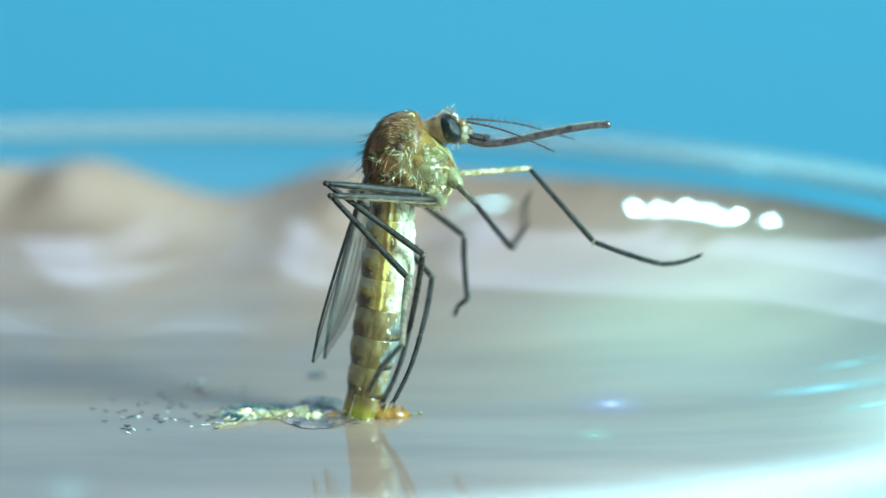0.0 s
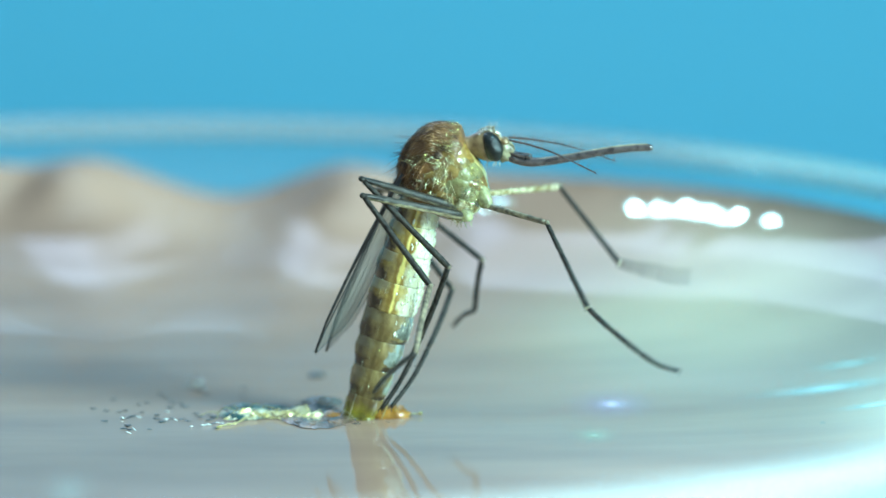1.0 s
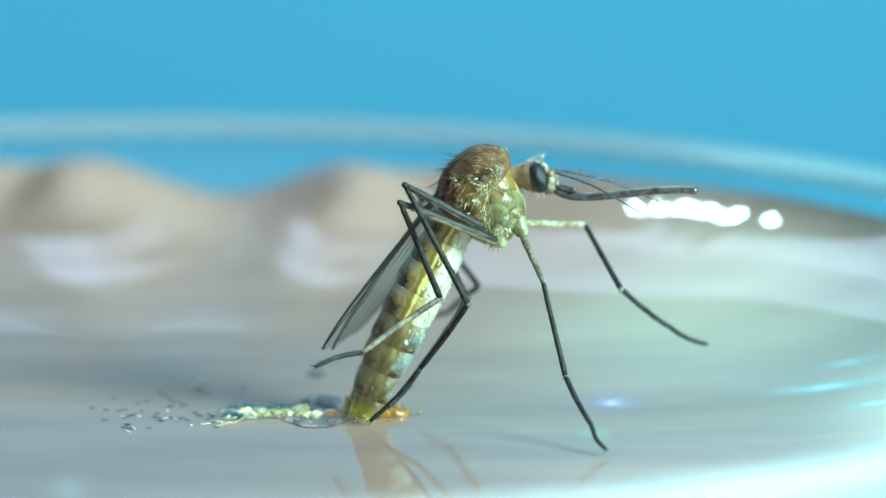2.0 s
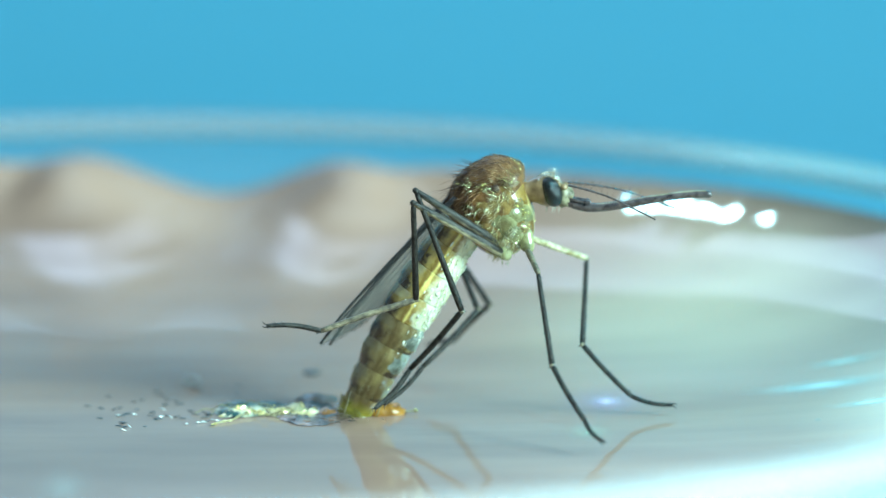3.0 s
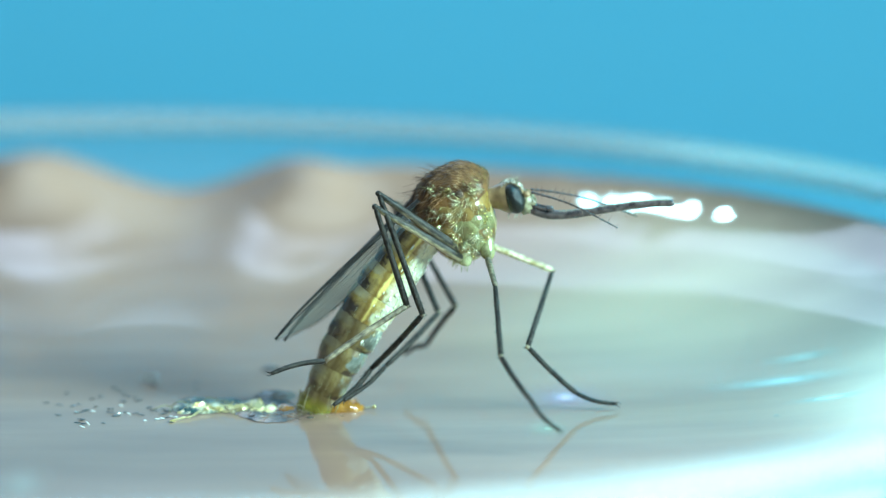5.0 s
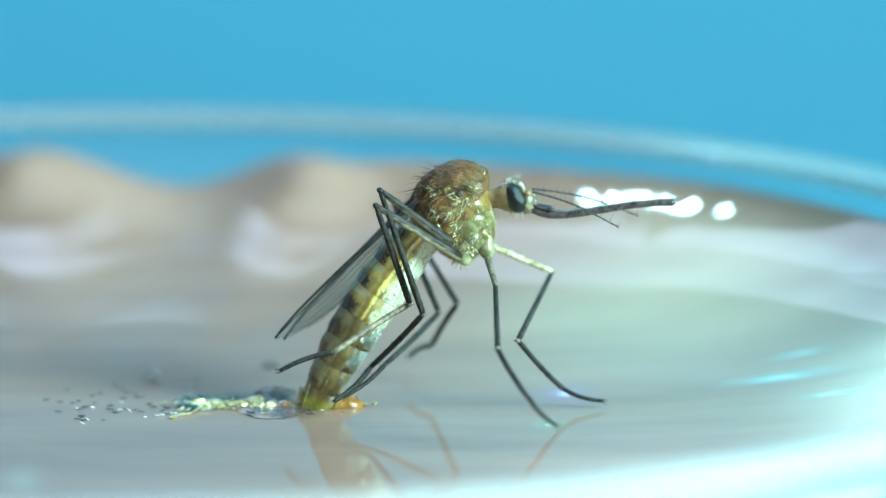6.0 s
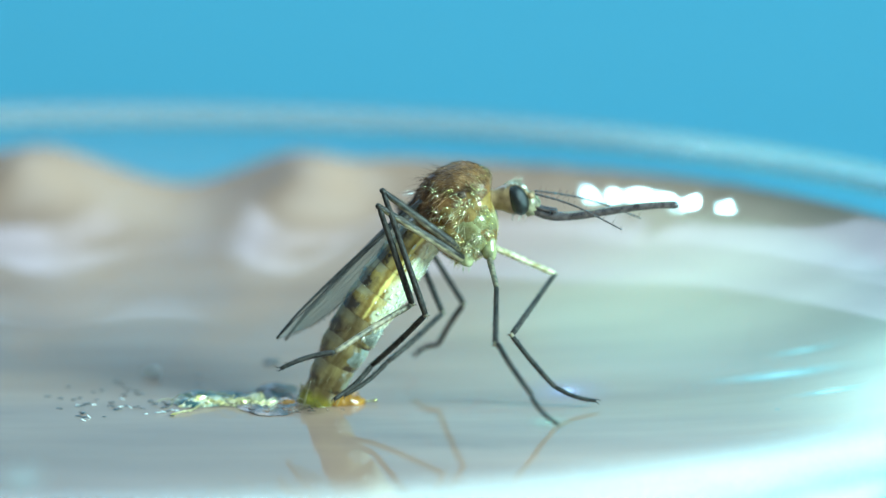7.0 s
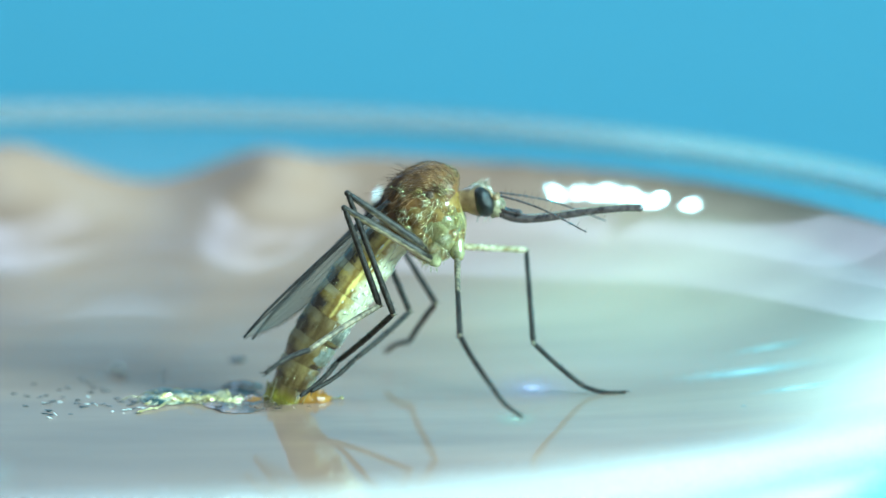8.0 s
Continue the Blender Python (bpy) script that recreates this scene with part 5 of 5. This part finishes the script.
    stand(mid_near, 2.2, (0.60, -1.29, 4.05), (1.14, -0.79, 2.25), (-0.24, -1.65, 1.62), (-1.12, -2.11, 1.51))
    stand(mid_near, 2.8, (0.85, -1.25, 4.02), (0.87, -0.64, 2.17), (-0.68, -1.37, 1.82), (-1.68, -1.37, 1.92))
    stand(mid_near, 3, (0.83, -1.31, 4.03), (0.88, -0.67, 2.19), (-0.78, -0.78, 1.66), (-1.73, -1.07, 1.81))
    stand(mid_near, 3.3, (0.81, -1.19, 4.00), (0.94, -0.74, 2.11), (-0.72, -0.86, 1.55), (-1.62, -1.26, 1.71))
    stand(mid_near, 3.5, (0.85, -1.29, 3.98), (1.03, -0.80, 2.10), (-0.60, -0.94, 1.47), (-1.48, -1.39, 1.59))
    stand(mid_near, 4, (0.88, -1.30, 3.93), (1.32, -0.87, 2.08), (-0.18, -1.14, 1.23), (-1.09, -1.56, 1.24))
    stand(mid_near, 4.5, (0.89, -1.31, 3.92), (1.42, -0.94, 2.08), (-0.03, -1.13, 1.12), (-0.94, -1.54, 1.04))
    stand(mid_near, 5.8, (0.90, -1.35, 3.87), (1.50, -0.96, 2.06), (0.17, -1.86, 1.37), (-0.77, -1.94, 1.04))
    stand(mid_near, 6.5, (0.93, -1.33, 3.84), (1.50, -0.96, 2.01), (0.16, -1.87, 1.35), (-0.78, -2.17, 1.19))
    stand(mid_near, 7.2, (0.93, -1.35, 3.78), (1.52, -0.94, 1.97), (0.16, -1.83, 1.30), (-0.78, -1.97, 1.01))
    stand(mid_near, 7.5, (0.92, -1.29, 3.71), (1.49, -0.85, 1.90), (0.10, -1.69, 1.25), (-0.83, -1.77, 0.91))
    stand(mid_near, 7.6, (0.91, -1.28, 3.71), (1.49, -0.88, 1.90), (0.10, -1.71, 1.23), (-0.84, -1.79, 0.90))
    stand(mid_near, 7.8, (0.93, -1.32, 3.72), (1.56, -0.95, 1.91), (0.15, -1.85, 1.22), (-0.80, -2.25, 0.93))
    stand(mid_near, 8, (0.92, -1.32, 3.72), (1.54, -0.93, 1.91), (0.25, -2.10, 1.32), (-0.65, -2.75, 0.98))
    stand(hind_near, 0, (-0.76, -1.26, 4.42), (0.92, -0.43, 3.01), (0.67, 0.04, 1.50), (0.22, -0.21, 0.31))
    stand(hind_near, 0.5, (-0.54, -1.32, 4.48), (1.07, -0.55, 2.95), (0.74, -0.15, 1.44), (0.20, -0.39, 0.28))
    stand(hind_near, 0.7, (-0.32, -1.34, 4.48), (1.27, -0.69, 2.88), (0.79, -0.38, 1.38), (0.17, -0.62, 0.26))
    stand(hind_near, 1, (-0.15, -1.33, 4.51), (1.36, -0.68, 2.83), (0.82, -0.32, 1.37), (0.18, -0.56, 0.26))
    stand(hind_near, 1.2, (0.27, -1.26, 4.40), (1.60, -1.65, 2.50), (0.88, -1.20, 1.14), (0.15, -0.61, 0.23))
    stand(hind_near, 1.5, (0.40, -1.26, 4.44), (1.66, -1.66, 2.49), (0.92, -1.21, 1.15), (0.15, -0.68, 0.25))
    stand(hind_near, 1.7, (0.48, -1.27, 4.43), (1.68, -1.67, 2.45), (0.92, -1.17, 1.13), (0.15, -0.64, 0.23))
    stand(hind_near, 2.8, (0.90, -1.24, 4.22), (1.71, -1.07, 2.02), (0.77, -0.43, 0.89), (0.16, -1.47, 0.40))
    stand(hind_near, 3, (0.87, -1.27, 4.24), (1.68, -0.99, 2.05), (0.77, -0.39, 0.88), (0.16, -1.44, 0.41))
    stand(hind_near, 3.3, (0.85, -1.16, 4.19), (1.68, -1.06, 2.00), (0.81, -0.36, 0.85), (0.16, -1.40, 0.41))
    stand(hind_near, 3.5, (0.88, -1.22, 4.19), (1.72, -1.06, 2.00), (0.88, -0.35, 0.83), (0.17, -1.35, 0.39))
    stand(hind_near, 4.5, (0.94, -1.28, 4.13), (1.72, -0.91, 1.94), (0.82, -0.23, 0.80), (0.17, -1.27, 0.38))
    stand(hind_near, 5.8, (0.96, -1.27, 4.13), (1.72, -1.15, 1.91), (0.82, -0.40, 0.82), (0.17, -1.45, 0.41))
    stand(hind_near, 6.5, (1.00, -1.25, 4.09), (1.73, -1.13, 1.86), (0.81, -0.40, 0.78), (0.16, -1.47, 0.42))
    stand(hind_near, 7.2, (1.00, -1.27, 4.04), (1.75, -1.14, 1.82), (0.81, -0.37, 0.77), (0.16, -1.43, 0.39))
    stand(hind_near, 7.5, (0.99, -1.22, 3.96), (1.72, -0.93, 1.74), (0.80, -0.09, 0.73), (0.17, -1.16, 0.35))
    stand(hind_near, 7.6, (0.97, -1.21, 3.96), (1.71, -0.93, 1.74), (0.80, -0.08, 0.73), (0.17, -1.15, 0.35))
    stand(hind_near, 7.8, (0.99, -1.24, 3.96), (1.76, -0.95, 1.76), (0.82, -0.14, 0.74), (0.17, -1.20, 0.36))
    stand(hind_near, 8, (0.98, -1.23, 3.96), (1.78, -0.98, 1.76), (0.81, -0.20, 0.76), (0.16, -1.25, 0.37))
    stand(mid_far, 0, (0.00, 1.96, 4.19), (1.68, 1.70, 2.94), (1.74, 1.64, 1.80), (1.52, 1.86, 1.47))
    stand(mid_far, 0.5, (0.10, 1.91, 4.11), (1.74, 1.65, 2.83), (1.79, 1.98, 1.73), (1.48, 1.92, 1.41))
    stand(mid_far, 0.7, (0.25, 1.90, 3.91), (1.91, 1.64, 2.65), (1.89, 2.02, 1.57), (1.52, 1.98, 1.31))
    stand(mid_far, 1, (0.35, 1.88, 3.81), (1.99, 1.61, 2.52), (1.87, 2.12, 1.50), (1.50, 2.07, 1.24))
    stand(mid_far, 1.2, (0.45, 1.54, 3.72), (2.07, 1.26, 2.42), (1.96, 1.80, 1.41), (1.54, 1.78, 1.27))
    stand(mid_far, 1.5, (0.55, 1.56, 3.66), (2.01, 1.42, 2.17), (1.46, 2.30, 1.67), (1.16, 2.59, 1.51))
    stand(mid_far, 1.7, (0.70, 1.71, 3.53), (1.85, 2.60, 2.02), (1.37, 3.47, 1.44), (1.01, 3.42, 1.17))
    stand(mid_far, 2.8, (1.09, 1.75, 3.38), (2.15, 1.99, 1.58), (1.50, 2.48, 0.76), (1.10, 2.68, 0.77))
    stand(mid_far, 3, (1.09, 1.80, 3.36), (2.22, 1.90, 1.59), (1.55, 2.43, 0.81), (1.15, 2.60, 0.71))
    stand(mid_far, 3.3, (1.23, 1.87, 3.43), (2.23, 2.05, 1.59), (1.50, 2.75, 1.04), (1.14, 3.03, 1.04))
    stand(mid_far, 3.5, (1.27, 1.92, 3.40), (2.18, 2.34, 1.56), (1.44, 3.11, 1.13), (1.14, 3.43, 1.04))
    stand(mid_far, 4, (1.28, 1.88, 3.39), (2.23, 1.81, 1.52), (1.29, 2.13, 0.95), (1.04, 2.49, 0.86))
    stand(mid_far, 4.5, (1.34, 1.92, 3.40), (2.33, 1.55, 1.59), (1.75, 2.13, 0.78), (1.45, 2.42, 0.62))
    stand(mid_far, 5.8, (1.29, 1.91, 3.33), (2.36, 1.54, 1.56), (1.93, 2.14, 0.69), (1.53, 2.10, 0.47))
    stand(mid_far, 6.5, (1.33, 1.92, 3.27), (2.43, 1.55, 1.52), (1.94, 2.12, 0.65), (1.53, 2.09, 0.48))
    stand(mid_far, 7.2, (1.39, 1.95, 3.23), (2.48, 1.58, 1.48), (2.05, 2.19, 0.60), (1.64, 2.15, 0.41))
    stand(mid_far, 7.5, (1.48, 1.98, 3.20), (2.55, 1.61, 1.43), (2.14, 2.18, 0.52), (1.77, 2.21, 0.28))
    stand(mid_far, 7.6, (1.53, 2.02, 3.19), (2.58, 1.65, 1.41), (2.14, 2.23, 0.51), (1.76, 2.18, 0.28))
    stand(mid_far, 7.8, (1.55, 2.04, 3.19), (2.61, 1.66, 1.41), (2.16, 2.26, 0.54), (1.81, 2.39, 0.29))
    stand(mid_far, 8, (1.49, 2.00, 3.19), (2.58, 1.63, 1.44), (2.12, 2.27, 0.61), (1.72, 2.33, 0.42))
    stand(hind_far, 0, (-0.35, 1.78, 3.75), (1.10, 0.73, 2.38), (0.89, -0.60, 1.63), (0.40, -0.85, 0.45))
    stand(hind_far, 0.5, (-0.20, 1.79, 3.78), (1.23, 1.01, 2.23), (0.94, -0.31, 1.47), (0.37, -0.55, 0.33))
    stand(hind_far, 0.7, (-0.05, 1.76, 3.78), (1.35, 1.12, 2.15), (0.99, -0.15, 1.34), (0.36, -0.68, 0.33))
    stand(hind_far, 1, (0.10, 1.79, 3.78), (1.45, 1.28, 2.05), (1.02, 0.03, 1.25), (0.36, -0.57, 0.31))
    stand(hind_far, 1.2, (0.50, 1.79, 3.72), (1.52, 0.45, 2.23), (0.88, -0.53, 1.21), (0.33, -1.46, 0.49))
    stand(hind_far, 1.5, (0.63, 1.82, 3.72), (1.52, 0.37, 2.25), (0.78, -0.30, 1.06), (0.33, -1.37, 0.48))
    stand(hind_far, 1.7, (0.70, 1.85, 3.69), (1.59, 0.51, 2.11), (0.83, -0.13, 0.92), (0.33, -1.22, 0.44))
    stand(hind_far, 2.8, (1.24, 2.01, 3.43), (2.03, 0.85, 1.67), (1.02, -0.01, 0.86), (0.32, -0.99, 0.37))
    stand(hind_far, 3, (1.24, 2.04, 3.42), (1.99, 0.76, 1.73), (1.00, -0.05, 0.86), (0.32, -1.06, 0.40))
    stand(hind_far, 3.3, (1.23, 2.01, 3.40), (1.97, 0.75, 1.69), (1.01, -0.13, 0.85), (0.33, -1.16, 0.44))
    stand(hind_far, 3.5, (1.22, 2.01, 3.38), (1.98, 0.70, 1.73), (1.05, -0.17, 0.84), (0.34, -1.18, 0.42))
    stand(hind_far, 4.5, (1.24, 2.00, 3.34), (2.03, 0.74, 1.64), (1.07, -0.17, 0.84), (0.34, -1.16, 0.43))
    stand(hind_far, 5.8, (1.24, 2.02, 3.26), (2.03, 0.78, 1.56), (1.07, -0.19, 0.82), (0.34, -1.19, 0.44))
    stand(hind_far, 6.5, (1.28, 2.02, 3.23), (2.06, 0.80, 1.51), (1.08, -0.16, 0.79), (0.33, -1.15, 0.41))
    stand(hind_far, 7.2, (1.29, 2.02, 3.20), (2.09, 0.85, 1.45), (1.08, -0.11, 0.77), (0.33, -1.10, 0.39))
    stand(hind_far, 7.5, (1.29, 1.99, 3.17), (2.09, 0.82, 1.43), (1.10, -0.20, 0.80), (0.35, -1.20, 0.43))
    stand(hind_far, 7.6, (1.27, 1.99, 3.17), (2.07, 0.81, 1.43), (1.10, -0.23, 0.80), (0.35, -1.22, 0.43))
    stand(hind_far, 7.8, (1.32, 2.02, 3.17), (2.11, 0.80, 1.45), (1.12, -0.20, 0.80), (0.35, -1.18, 0.42))
    stand(hind_far, 8, (1.31, 2.01, 3.17), (2.10, 0.79, 1.45), (1.11, -0.21, 0.80), (0.34, -1.19, 0.43))

    keys = {}
    root_rows = []
    for t in TIMES:
        x, z, pitch, ex, ez, nod, wx, wz = between(BODY, t)
        root = pose(x, 0, z, 0, pitch, 0)
        back = root.inverted()
        root_rows.append((t, at(root)))
        keys.setdefault(head, []).append((t, at(back @ pose(ex, 0, ez, 0, -(nod + 1.0), 0))))
        # abdomen: a gentle bow from the thorax down into the case
        a, b = root @ Vector((-0.70, 0, 0.42)), Vector((-0.22, 0, -0.15))
        way = b - a
        mid = (a + b) / 2 + Vector((-way.z, 0, way.x)).normalized() * (0.18 - 0.0165 * (pitch + 12))
        line = [a * (1 - s) ** 2 + mid * 2 * s * (1 - s) + b * s * s for s in (k / 8 for k in range(9))]
        for ring, p, q in zip(rings, line, line[1:]):
            d = q - p
            keys.setdefault(ring, []).append((t, at(back @ pose(p.x, 0, p.z, 0, math.degrees(math.atan2(-d.x, -d.z)), 0))))
        for wing, side in zip(wings, (-1, 1)):
            p = root @ Vector((-1.0, 0.3 * side, 0.85))
            turn = math.degrees(math.atan2(p.x - wx, p.z - wz)) - (3.4 if side > 0 else 0)
            keys.setdefault(wing, []).append((t, at(back @ pose(p.x, p.y, p.z, 0, turn, 0))))
        for leg in (fore_near, fore_far, mid_near, hind_near, mid_far, hind_far):
            p = root @ leg.root
            for piece, length, q in zip(leg.pieces, leg.lengths, between(leg.rows, t)):
                d = (q - p).normalized()
                m = Matrix.Translation(p) @ DOWN.rotation_difference(d).to_matrix().to_4x4()
                keys.setdefault(piece, []).append((t, at(back @ m)))
                p = p + d * length
    walk(mosquito, root_rows)
    for ob, rows in keys.items():
        walk(ob, rows)


motions()
